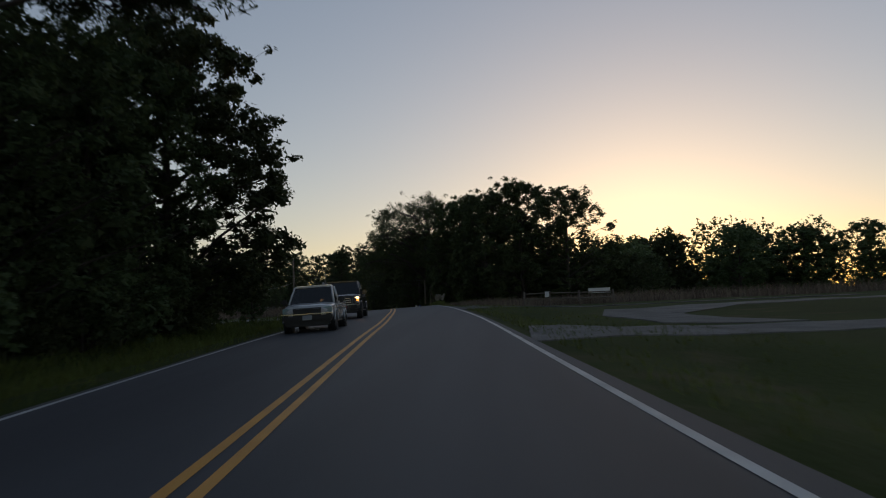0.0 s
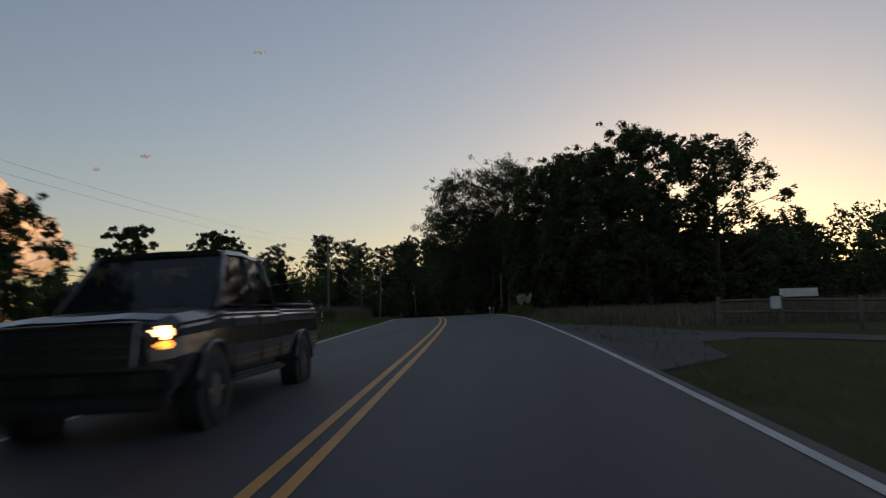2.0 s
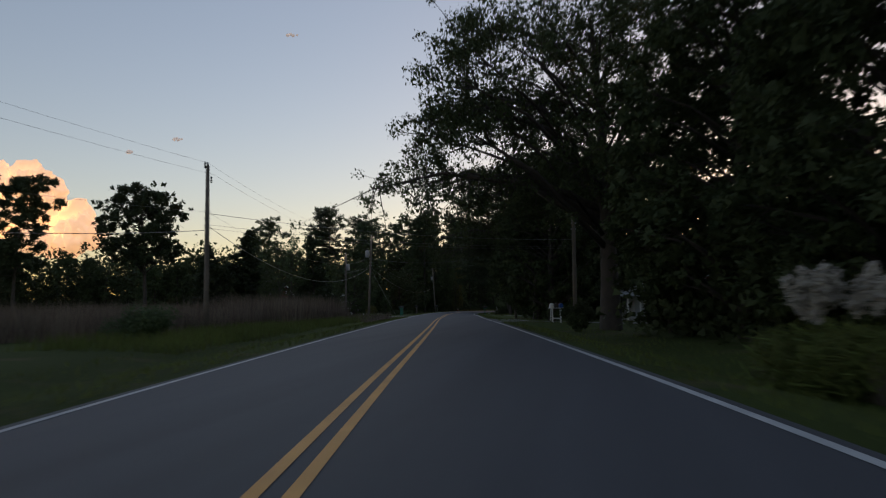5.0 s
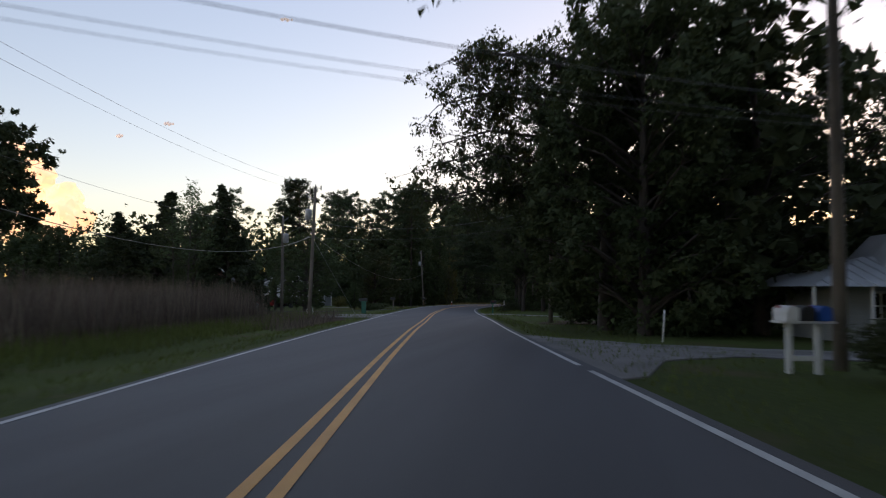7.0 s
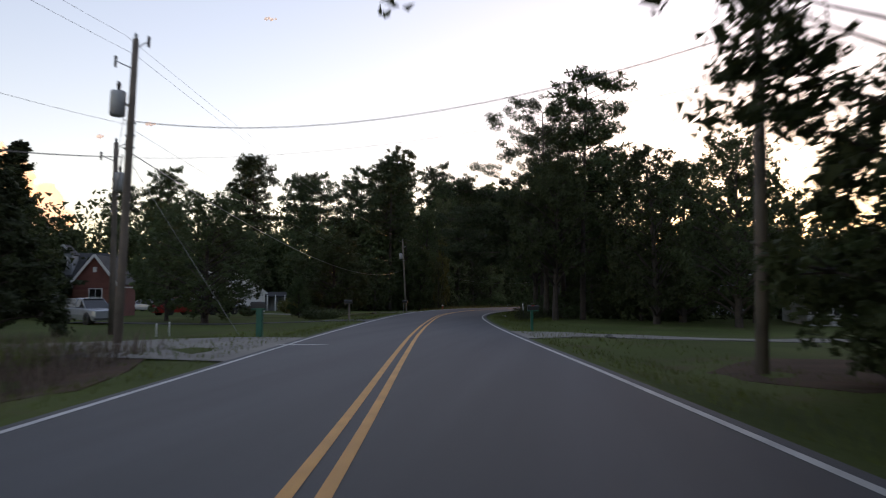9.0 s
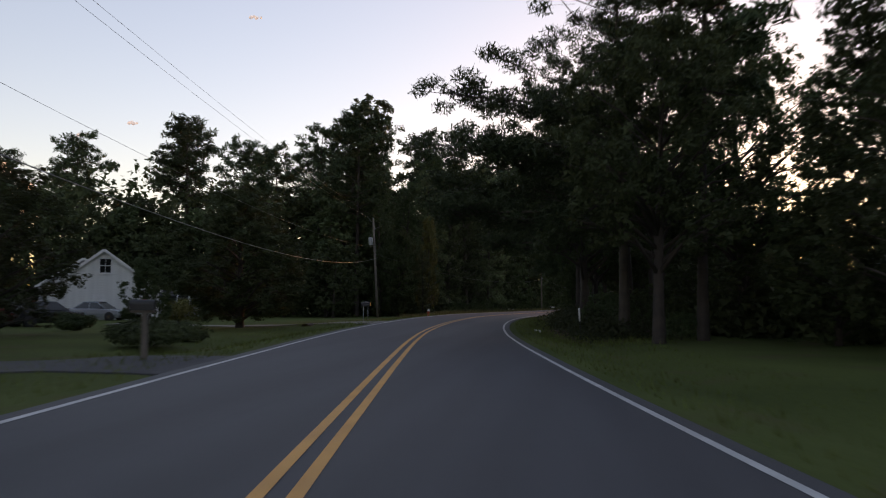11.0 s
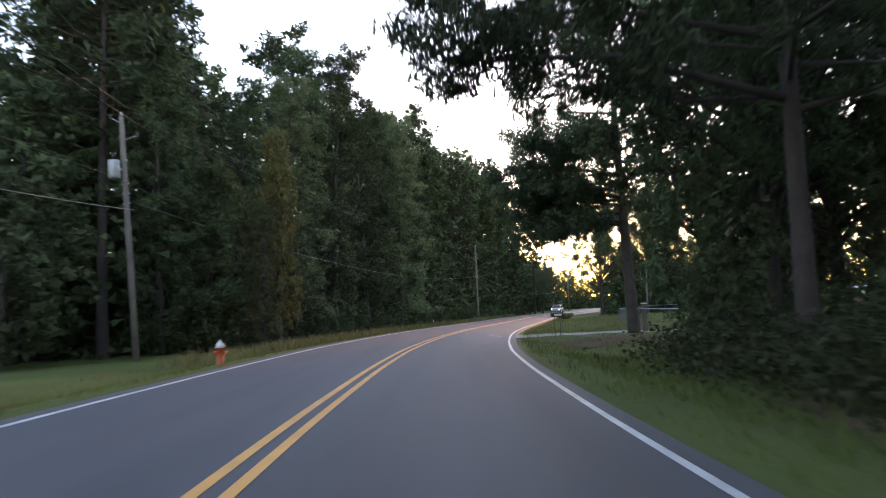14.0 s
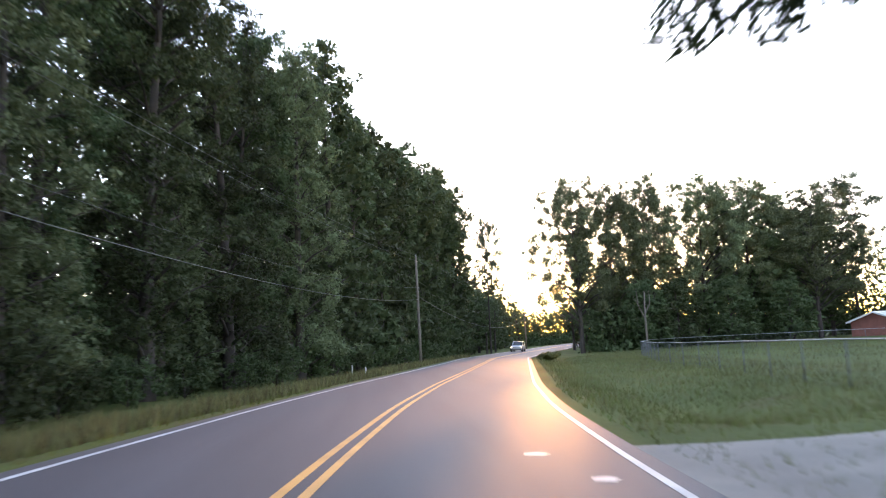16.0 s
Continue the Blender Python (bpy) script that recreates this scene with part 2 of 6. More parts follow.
def ribbon(name, y0, y1, left, right, lift, mat, step=1.0, thick=0.0, parent=None, label="", run=()):
    """A strip along the road between two offsets, with side skirts where it has thickness."""
    ys = list(np.arange(y0, y1, step)) + [y1]
    verts, faces = [], []
    for y in ys:
        shift = float(np.interp(y, [a for a, _ in run], [b for _, b in run])) if run else 0.0
        for o in (left + shift, right + shift):
            x, yy = on_road(y, o)
            verts.append((x, yy, surface_z(y, o) + lift))
        if thick:
            for o in (left - 0.05, right + 0.05):
                x, yy = on_road(y, o)
                verts.append((x, yy, surface_z(y, o) + lift - thick))
    w = 4 if thick else 2
    for i in range(len(ys) - 1):
        a, b = i * w, (i + 1) * w
        faces.append((a, a + 1, b + 1, b))
        if thick:
            faces += [(a + 2, a, b, b + 2), (a + 1, a + 3, b + 3, b + 1)]
    return mesh_ob(name, verts, faces, mat, parent, label)


road = tagged(ribbon("road", -300, 600, -3.56, 3.8, 0.0, ASPHALT, thick=0.12), "worn dark grey asphalt two-lane country road", "road", kind="structure")
for o in (-0.125, 0.125):
    tagged(ribbon("centre_line", -300, 600, o - 0.055, o + 0.055, 0.005, YELLOW, parent=road), "worn solid yellow painted centre line")
LEFT_RUN = [(140, -3.36), (175, -3.25), (600, -3.2)]
RIGHT_RUN = [(-7, 3.5), (8, 3.6), (60, 3.66), (90, 3.58), (140, 3.6), (180, 3.5), (600, 3.48)]
for run, y0, y1 in ((LEFT_RUN, -300, 600), (RIGHT_RUN, -300, 108), (RIGHT_RUN, 109, 600)):
    tagged(ribbon("edge_line", y0, y1, -0.05, 0.05, 0.005, WHITE_LINE, parent=road, run=run), "solid white painted edge line")

# ---- trees ----
def leaf_cards(rng, centres, radii, per, size, aspect=0.55, flat=0.75):
    """Many small folded leaves round the clump centres, as vertices and triangles."""
    w = np.asarray(radii, float) ** 2
    per = np.maximum(1, np.round(per * w / w.mean())).astype(int)
    c = np.repeat(np.asarray(centres), per, 0)
    r = np.repeat(np.asarray(radii), per)
    n = len(c)
    d = rng.normal(size=(n, 3))
    d /= np.linalg.norm(d, axis=1)[:, None]
    p = c + d * (r * rng.uniform(0.25, 1.0, n) ** 0.6)[:, None] * (1, 1, flat)
    out = d * 0.6 + rng.normal(size=(n, 3)) * 0.5 + (0, 0, 0.35)  # leaves face outwards and up
    a = np.cross(out, rng.normal(size=(n, 3)))
    a /= np.linalg.norm(a, axis=1)[:, None]
    b = np.cross(a, out)
    b /= np.linalg.norm(b, axis=1)[:, None]
    s = size * rng.uniform(0.6, 1.4, n)[:, None]
    v = np.stack([p - a * s, p + a * s * 0.7 + b * s * aspect, p + a * s * 0.7 - b * s * aspect], 1).reshape(-1, 3)
    return v, np.arange(3 * n).reshape(-1, 3)


def fast_mesh(name, v, f, mat):
    """A mesh of like-sided faces from arrays."""
    me = bpy.data.meshes.new(name)
    me.vertices.add(len(v))
    me.vertices.foreach_set("co", np.ascontiguousarray(v, dtype=np.float32).ravel())
    me.loops.add(f.size)
    me.loops.foreach_set("vertex_index", np.ascontiguousarray(f, dtype=np.int32).ravel())
    me.polygons.add(len(f))
    me.polygons.foreach_set("loop_start", np.arange(0, f.size, f.shape[1], dtype=np.int32))
    me.polygons.foreach_set("loop_total", np.full(len(f), f.shape[1], dtype=np.int32))
    me.update()
    me.validate()
    me.materials.append(mat)
    return me


def broadleaf(seed, height, spread, base, leaves, size, mat=None, label="", trunk_r=0.25, limbs=13, narrow=False, over=(), core=4, spray=0.3, cone=False):
    """A broad-leaved tree: tapered trunk, limbs that carry billows of foliage, each a heap of leaf clumps with gaps between."""
    rng = np.random.default_rng(seed)
    wood, centres, radii = [], [], []
    bend = rng.normal(size=2) * 0.03 * height
    top = height * 0.86

    def stem(z):
        q = max(0.0, z / top) ** 2
        return Vector((bend[0] * q, bend[1] * q, z))

    wood.append(tube([(0, 0, -0.3)] + [stem(top * k / 6) for k in range(7)], [trunk_r * 1.5, trunk_r * 1.15] + [trunk_r * (1 - 0.14 * k) for k in range(1, 7)], 8))
    lobe = [rng.uniform(0.78, 1.1) for _ in range(7)]  # the crown is not round in plan
    billows = int(limbs * 3.2)
    for k in range(billows):
        u = (k + 0.5) / billows
        w = k * 2.39996 + rng.uniform(-0.5, 0.5)
        prof = min(1.0, 0.45 + (1 - u) * 2.2) ** 0.8 if narrow else math.sin(math.pi * (0.17 + 0.77 * u)) ** 0.62
        if cone:
            prof = 1.02 - 0.95 * u
        r = spread * (rng.uniform(0.22, 0.34) * (1.15 - 0.85 * u) if cone else rng.uniform(0.3, 0.5) if narrow else rng.uniform(0.17, 0.31))
        reach = max(0.0, spread * prof * lobe[int(w / 0.9) % 7] * rng.uniform(0.85, 1.1) - r * 0.8)
        if k % 4 == 3:
            reach *= 0.35
        z = base + r * 0.5 + (height - base - r * 1.35) * u
        c = stem(z) + Vector((math.cos(w) * reach, math.sin(w) * reach, 0))
        root = stem(min(top * 0.97, max(base * 0.7, z - reach * rng.uniform(0.3, 0.75) - 0.2)))
        r0 = trunk_r * (0.42 - 0.28 * u)
        mid = root.lerp(c, 0.55) + Vector((0, 0, 0.08 * reach))
        wood.append(tube([root, mid, c], [r0, r0 * 0.6, r0 * 0.2], 4 if leaves > 8000 else 3))
        out = Vector((math.cos(w), math.sin(w), 0.35))
        for j in range(9):
            d = Vector(rng.normal(size=3)).normalized() + out * 0.45
            e = c + d.normalized() * r * rng.uniform(0.45, 0.85)
            centres.append(e)
            radii.append(r * rng.uniform(0.26, 0.46) + 0.08)
            if j < 4 and leaves > 8000:
                wood.append(tube([mid.lerp(c, 0.7), e], [r0 * 0.3, r0 * 0.08], 3))
        if rng.uniform() < 0.5:  # a stray bough that breaks the outline
            e = c + out.normalized() * r * rng.uniform(1.05, 1.4) + Vector((0, 0, rng.uniform(-0.3, 0.5) * r))
            centres.append(e)
            radii.append(r * 0.24 + 0.06)
            if leaves > 8000:
                wood.append(tube([c, e], [r0 * 0.3, r0 * 0.08], 3))
    for z0, w, reach, rise in over:  # long limbs that hang over the road
        root = Vector((0, 0, z0))
        out = Vector((math.cos(w), math.sin(w), 0))
        pts = [root, root + out * reach * 0.35 + Vector((0, 0, rise * 0.8)), root + out * reach * 0.7 + Vector((0, 0, rise)), root + out * reach + Vector((0, 0, rise * 0.75))]
        wood.append(tube(pts, [trunk_r * 0.36, trunk_r * 0.26, trunk_r * 0.15, 0.03], 6))
        for j in range(46):
            q = 3 * rng.uniform(0.25, 1.0) if j else 2.999
            i = min(2, int(q))
            c = pts[i].lerp(pts[i + 1], q - i)
            end = c + Vector((*(rng.normal(size=2) * reach * 0.13), rng.uniform(-0.19, 0.1) * reach))
            wood.append(tube([c, end], [0.03, 0.008], 3))
            centres += [end, c.lerp(end, 0.55)]
            radii += [rng.uniform(0.35, 0.7), rng.uniform(0.3, 0.55)]
    per = max(3, leaves // len(centres))
    cs = [tuple(c) for c in centres]
    v, f = leaf_cards(rng, cs, radii, per, size)
    # larger sprays of leaves that fill the heart of each clump
    v2, f2 = leaf_cards(rng, cs, [r * 0.6 for r in radii], core, spray, 0.6)
    v, f = np.concatenate([v, v2]), np.concatenate([f, f2 + len(v)])
    tree = empty("tree", label or "dark green broad-leaved tree in full leaf", "tree")
    tv, tf = joined([([tuple(p) for p in a], b) for a, b in wood])
    mesh_ob("trunk", tv, tf, BARK, tree, smooth=True)
    crown = new("crown", fast_mesh("crown", v, f, mat or LEAF))
    crown.parent = tree
    return tree


def pine(seed, height, spread, base, tufts, label="", trunk_r=0.22, size=0.34, over=()):
    """A loblolly pine: long bare trunk, irregular boughs high up, tufts of needles."""
    rng = np.random.default_rng(seed)
    wood, centres, radii = [], [], []
    bend = rng.normal(size=2) * 0.02 * height
    spine = [(bend[0] * (k / 7) ** 2, bend[1] * (k / 7) ** 2, height * 0.97 * k / 7) for k in range(8)]
    wood.append(tube([(0, 0, -0.3)] + spine, [trunk_r * 1.35, trunk_r * 1.1] + [trunk_r * (1 - 0.12 * k) for k in range(1, 8)], 9))
    count = int(20 + (height - base) * 2.0)
    for k in range(count):
        u = k / (count - 1)
        z0 = base + (height * 0.97 - base) * u
        q = z0 / height
        root = Vector((bend[0] * q * q, bend[1] * q * q, z0))
        w = k * 2.39996 + rng.uniform(-0.6, 0.6)
        reach = spread * (0.35 + 0.9 * math.sin(math.pi * min(1, 0.25 + 0.68 * u))) * rng.uniform(0.45, 1.1) * 0.85
        lift = reach * (0.1 + 0.55 * u) + rng.uniform(-0.3, 0.5)
        mid = root + Vector((math.cos(w) * reach * 0.55, math.sin(w) * reach * 0.55, lift * 0.3))
        tip = root + Vector((math.cos(w) * reach, math.sin(w) * reach, lift))
        r0 = trunk_r * (0.32 - 0.2 * u)
        wood.append(tube([root, mid, tip], [r0, r0 * 0.6, r0 * 0.2], 4))
        heap = rng.uniform(0.5, 0.85) + 0.06 * reach
        for j in range(5):  # a heap of tufts at the end of each bough
            start = root.lerp(tip, rng.uniform(0.4, 1.0))
            end = start + Vector((*(rng.normal(size=2) * heap * 0.6), rng.uniform(-0.15, 0.85) * heap))
            if tufts > 8000:
                wood.append(tube([start, end], [r0 * 0.3, r0 * 0.12], 3))
            centres.append(end)
            radii.append(heap * rng.uniform(0.4, 0.65))
        centres.append(tip)
        radii.append(heap * 0.6)
    for z0, w, reach, rise in over:  # long boughs that hang over the road
        root = Vector((0, 0, z0))
        tip = root + Vector((math.cos(w) * reach, math.sin(w) * reach, rise))
        wood.append(tube([root, root.lerp(tip, 0.5) + Vector((0, 0, 0.5)), tip], [0.1, 0.07, 0.02], 5))
        for j in range(34):
            c = root.lerp(tip, rng.uniform(0.35, 1.0))
            end = c + Vector((*(rng.normal(size=2) * 0.9), rng.uniform(-0.2, 0.7)))
            wood.append(tube([c, end], [0.03, 0.01], 3))
            centres.append(end)
            radii.append(rng.uniform(0.4, 0.7))
    per = max(3, tufts // len(centres))
    v, f = leaf_cards(rng, [tuple(c) for c in centres], radii, per, size, 0.16, 0.72)
    tree = empty("pine_tree", label or "tall pine with a bare trunk and high tufted crown", "pine tree")
    tv, tf = joined(wood)
    mesh_ob("trunk", tv, tf, BARK, tree, smooth=True)
    crown = new("crown", fast_mesh("crown", v, f, NEEDLE))
    crown.parent = tree
    return tree


def wood_belt(name, line, thick, per_metre, size, mat, label, seed, low=0.0):
    """A dense, ragged belt of far foliage along a line of (x, y, height), as one stuff object."""
    rng = np.random.default_rng(seed)
    pts = np.array(line, float)
    seg = np.hypot(np.diff(pts[:, 0]), np.diff(pts[:, 1]))
    s = np.r_[0, np.cumsum(seg)]
    n = int(s[-1] * per_metre)
    u = rng.uniform(0, s[-1], n)
    x, y, h = (np.interp(u, s, pts[:, k]) for k in range(3))
    crown = np.array([1 + 0.22 * noise.noise((a * 0.11, seed * 3.7, 0.5)) + 0.12 * noise.noise((a * 0.45, seed, 9.5)) for a in u])
    across = rng.normal(size=n) * thick * 0.4
    v = np.where(rng.uniform(0, 1, n) < 0.3, rng.uniform(0, 0.25, n), rng.uniform(0, 1, n))
    top = h * crown * np.sqrt(np.clip(1 - (across / thick) ** 2 * 0.7, 0.1, 1))
    z = np.array([land_z(a, b) for a, b in zip(x[::50], y[::50])]).repeat(50)[:n] + low + v * top
    k = np.clip(np.searchsorted(s, u) - 1, 0, len(seg) - 1)
    nx, ny = -np.diff(pts[:, 1])[k] / seg[k], np.diff(pts[:, 0])[k] / seg[k]
    c = np.stack([x + nx * across, y + ny * across, z], 1)
    vv, ff = leaf_cards(rng, c, np.full(n, 0.6), 2, size * 0.8, 0.65, 1.0)
    return tagged(new(name, fast_mesh(name, vv, ff, mat)), label, "woods", kind="stuff")


KINDS = {
    "near_oak": broadleaf(1, 15, 6.0, 1.0, 13500, 0.115, core=8, spray=0.2, label="large dark green oak in full leaf", trunk_r=0.32, limbs=18),
    "near_oak2": broadleaf(21, 15, 5.4, 0.8, 13500, 0.115, core=8, spray=0.2, label="large dark green oak in full leaf", trunk_r=0.3, limbs=18),
    "road_oak": broadleaf(22, 15.5, 9.2, 4.8, 60000, 0.08, core=16, spray=0.12, label="huge old oak whose limbs hang over the road", trunk_r=0.5, limbs=17,
                          over=((4.2, 3.3, 11.8, 2.6), (5.0, 2.9, 11.4, 2.2), (5.6, 3.75, 9.5, 3.4), (6.5, 3.1, 9.0, 4.0), (7.5, 2.6, 8.5, 3.4), (9.0, 3.5, 7.5, 4.0))),
    "limb_oak": broadleaf(23, 15.5, 6.6, 5.2, 34000, 0.085, core=6, spray=0.15, label="old oak with long leafy limbs over the road", trunk_r=0.36, limbs=16,
                          over=((4.4, 3.2, 8.8, 2.4), (5.1, 2.85, 8.6, 2.0), (6.0, 3.55, 8.2, 2.2), (7.6, 3.1, 8.0, 2.2), (9.0, 3.3, 8.0, 2.4), (10.2, 2.9, 7.8, 1.8), (11.4, 3.4, 7.6, 1.8), (12.4, 3.0, 7.0, 1.4))),
    "high_oak": broadleaf(44, 15, 5.6, 3.9, 22000, 0.1, core=10, spray=0.19, label="dense dark oak with a clear lower trunk", trunk_r=0.3, limbs=18),
    "oak": broadleaf(31, 14, 5.0, 1.2, 2600, 0.24, core=3, spray=0.4, label="dark green spreading oak in full leaf", limbs=15),
    "oak2": broadleaf(2, 15, 4.6, 1.0, 2600, 0.24, core=3, spray=0.4, label="dark green spreading oak in full leaf", limbs=15),
    "tall": broadleaf(3, 17, 3.4, 0.8, 2800, 0.23, core=3, spray=0.36, label="tall slim broad-leaved roadside tree", narrow=True, limbs=13),
    "tall2": broadleaf(4, 18, 2.5, 0.5, 4600, 0.165, core=4, spray=0.26, label="tall slim vine-clad tree, leafy to the ground", narrow=True, limbs=16),
    "near_tall2": broadleaf(25, 18, 2.6, 0.5, 23000, 0.066, mat=LEAF_HAZED, core=15, spray=0.115, label="tall slim vine-clad tree, its pale green lightened for haze", narrow=True, limbs=17),
    "tall3": broadleaf(26, 18, 2.5, 0.5, 4600, 0.165, mat=LEAF_HAZED, core=4, spray=0.26, label="tall slim vine-clad tree, its pale green lightened for haze", narrow=True, limbs=16),
    "near_tall": broadleaf(24, 18, 2.6, 0.5, 23000, 0.066, core=15, spray=0.115, label="tall slim vine-clad tree, leafy to the ground", narrow=True, limbs=17),
    "bushy": broadleaf(5, 9, 3.8, 0.4, 2400, 0.18, core=3, spray=0.28, label="low bushy broad-leaved tree, leafy to the ground", trunk_r=0.16),
    "scrub": broadleaf(6, 3.4, 2.2, 0.15, 1300, 0.11, core=3, spray=0.14, label="dense green scrub at the edge of the wood", trunk_r=0.06, limbs=9),
    "yellow": broadleaf(7, 11, 2.4, 0.8, 14000, 0.1, mat=LEAF_YELLOW, core=8, spray=0.16, label="vine-clad tree with yellowing autumn leaves", narrow=True, limbs=13),
    "pine": pine(11, 20, 3.4, 9.5, 5600, size=0.38),
    "pine2": pine(12, 22, 3.2, 11.5, 5600, size=0.38),
    "pine3": pine(13, 15, 4.4, 4.5, 16000, label="dark pine with boughs low on its trunk", size=0.4),
    "round_pine": broadleaf(46, 15, 5.0, 5.5, 9000, 0.2, mat=NEEDLE, core=4, spray=0.32, label="dense round-crowned dark pine across the field", limbs=18, trunk_r=0.24),
    "high_pine": pine(18, 20, 4.0, 12.5, 16000, label="tall pine with one long bough high over the road", trunk_r=0.3, size=0.2,
                      over=((9.4, 0.05, 8.6, 0.9), (9.9, -0.25, 6.4, 1.2), (9.8, 0.5, 6.0, 0.6))),
    "over_pine": pine(16, 20, 5.0, 5.0, 42000, label="large pine with boughs hanging over the road", trunk_r=0.24, size=0.2,
                      over=((5.2, 3.3, 7.6, 0.9), (6.4, 3.0, 8.0, 1.2), (7.6, 3.45, 8.2, 1.6), (8.8, 2.9, 7.6, 1.4), (10.2, 3.3, 7.6, 1.8))),
    "bough_pine": pine(17, 20, 6.4, 6.5, 72000, label="large leaning roadside pine with drooping tufted boughs", trunk_r=0.36, size=0.2,
                       over=((5.5, 3.14, 6.0, -0.4), (6.1, 2.95, 5.7, -0.3), (6.5, 2.8, 5.8, 0.2), (7.2, 3.3, 6.4, 0.4), (8.0, 3.0, 6.4, 0.7), (5.6, 3.25, 5.2, 0.0), (9.0, 4.2, 5.4, 0.6), (6.9, 3.1, 5.6, 0.2), (8.8, 3.6, 6.4, 0.8), (9.2, 2.5, 5.6, 0.6))),
    "open_oak": broadleaf(41, 14, 4.6, 5.0, 9000, 0.1, core=3, spray=0.15, label="open-crowned oak with bare lower limbs", limbs=10, trunk_r=0.2),
    "edge_oak": broadleaf(43, 15, 5.6, 0.8, 34000, 0.1, core=12, spray=0.22, label="dense dark oak at the edge of the wood", trunk_r=0.3, limbs=22),
    "cedar": broadleaf(15, 12, 3.4, 0.4, 16000, 0.11, mat=NEEDLE, core=8, spray=0.2, label="dense dark conical cedar with a pointed top", cone=True, limbs=24),
    "airy_oak": broadleaf(47, 15, 5.2, 3.6, 32000, 0.085, mat=LEAF_HAZED, core=11, spray=0.17, label="airy oak beyond the far field, leaves painted pale for haze", limbs=17, trunk_r=0.24),
    "sapling": broadleaf(16, 12, 2.2, 4.5, 1500, 0.11, core=1, spray=0.12, label="thin wispy sapling with sparse leaves", narrow=True, limbs=7, trunk_r=0.09),
}
BASE_HEIGHT = {"near_oak": 15, "near_oak2": 15, "road_oak": 15.5, "limb_oak": 15.5, "high_oak": 15, "oak": 14, "oak2": 15, "tall": 17, "tall2": 18, "near_tall": 18, "near_tall2": 18, "tall3": 18, "bushy": 9, "scrub": 3.4, "yellow": 11, "pine": 20, "pine2": 22, "pine3": 15, "round_pine": 15, "high_pine": 20, "over_pine": 20, "bough_pine": 20, "open_oak": 14, "edge_oak": 15, "cedar": 12, "airy_oak": 15, "sapling": 12}
used = set()
trng = random.Random(5)


def plant(kind, x, y, height, wide=1.0, turn=None, group="", lean=(0, 0)):
    """One more tree of a kind, scaled to its height, standing on the ground."""
    s = height / BASE_HEIGHT[kind]
    turn = trng.uniform(0, 360) if turn is None else turn
    m = pose(x, y, land_z(x, y) - 0.02, lean[0], lean[1], 0) @ pose(0, 0, 0, 0, 0, turn)
    ob = KINDS[kind]
    if kind in used:
        ob = copy_thing(ob, m)
    else:
        used.add(kind)
        ob.matrix_basis = m
    ob.scale = (s * wide, s * wide, s)
    if group:
        ob["group"] = group
    return ob


def plant_road(kind, y, off, height, wide=1.0, group="", **more):
    x, yy = on_road(y, off)
    return plant(kind, x, yy, height, wide, group=group, **more)


# dark wood on the left of the start
WOOD = "trees of the roadside wood"
for k, y, off, h, w in [("edge_oak", 22.4, -9.9, 15.2, 1.12), ("edge_oak", 16.5, -11, 12.6, 1.0), ("near_oak", 10, -10.8, 10.5, 1.1), ("near_oak2", 2.5, -11.5, 10, 1.1), ("near_oak", -4, -12, 12, 1),
                        ("oak2", 25.5, -13.8, 11.5, 1.1), ("oak", 21, -17, 13, 1), ("oak2", 12, -18, 11, 1.2), ("oak", 3, -19, 10, 1.3), ("oak2", -8, -20, 12, 1.1), ("oak", 19, -25, 14, 1.1), ("oak2", 6, -28, 13, 1.2), ("oak", -10, -13, 12, 1), ("oak", 14, -14, 13, 1.1), ("oak2", 20, -13.5, 13, 1), ("bushy", 25, -13, 7, 1), ("bushy", 16, -14, 8, 1), ("bushy", 6, -15, 8, 1), ("bushy", -3, -16, 8, 1), ("bushy", 11, -22, 8, 1), ("bushy", 24, -20, 8, 1)]:
    plant_road(k, y, off, h, w, WOOD)
for k in range(15):
    plant_road("scrub", -8 + k * 2.4, -8.6 - trng.uniform(0, 2.4), trng.uniform(1.8, 3.2), 1.1, "scrub under the wood")
plant_road("high_pine", 8.6, -10.6, 20.5, 1.0, WOOD, turn=0)
# oaks beyond the field on the right
OAKS = "oaks beside the road"
plant("road_oak", -3.2, 102.9, 19.0, 0.86, 0, OAKS)
for k, x, y, h, w in [("edge_oak", 1.5, 93.5, 17.0, 0.95), ("edge_oak", 5.0, 87, 16.6, 0.95), ("edge_oak", 9.3, 80, 16.6, 1), ("near_oak2", 15.0, 81, 15.6, 1.1), ("oak2", 21.5, 88, 8.5, 1.0), ("oak", 29, 96, 7, 1.2), ("oak2", 10, 92, 14, 1), ("oak", 14, 92, 12, 1), ("oak2", 4, 100, 14, 1), ("bushy", 3, 91, 7, 1.2), ("bushy", 8, 84, 7, 1.2), ("bushy", 13, 84, 7, 1.2), ("bushy", 19, 86, 7, 1.2), ("bushy", 25, 90, 7, 1.2), ("bushy", -1, 96.5, 6, 1)]:
    plant(k, x, y, h, w, None, OAKS)
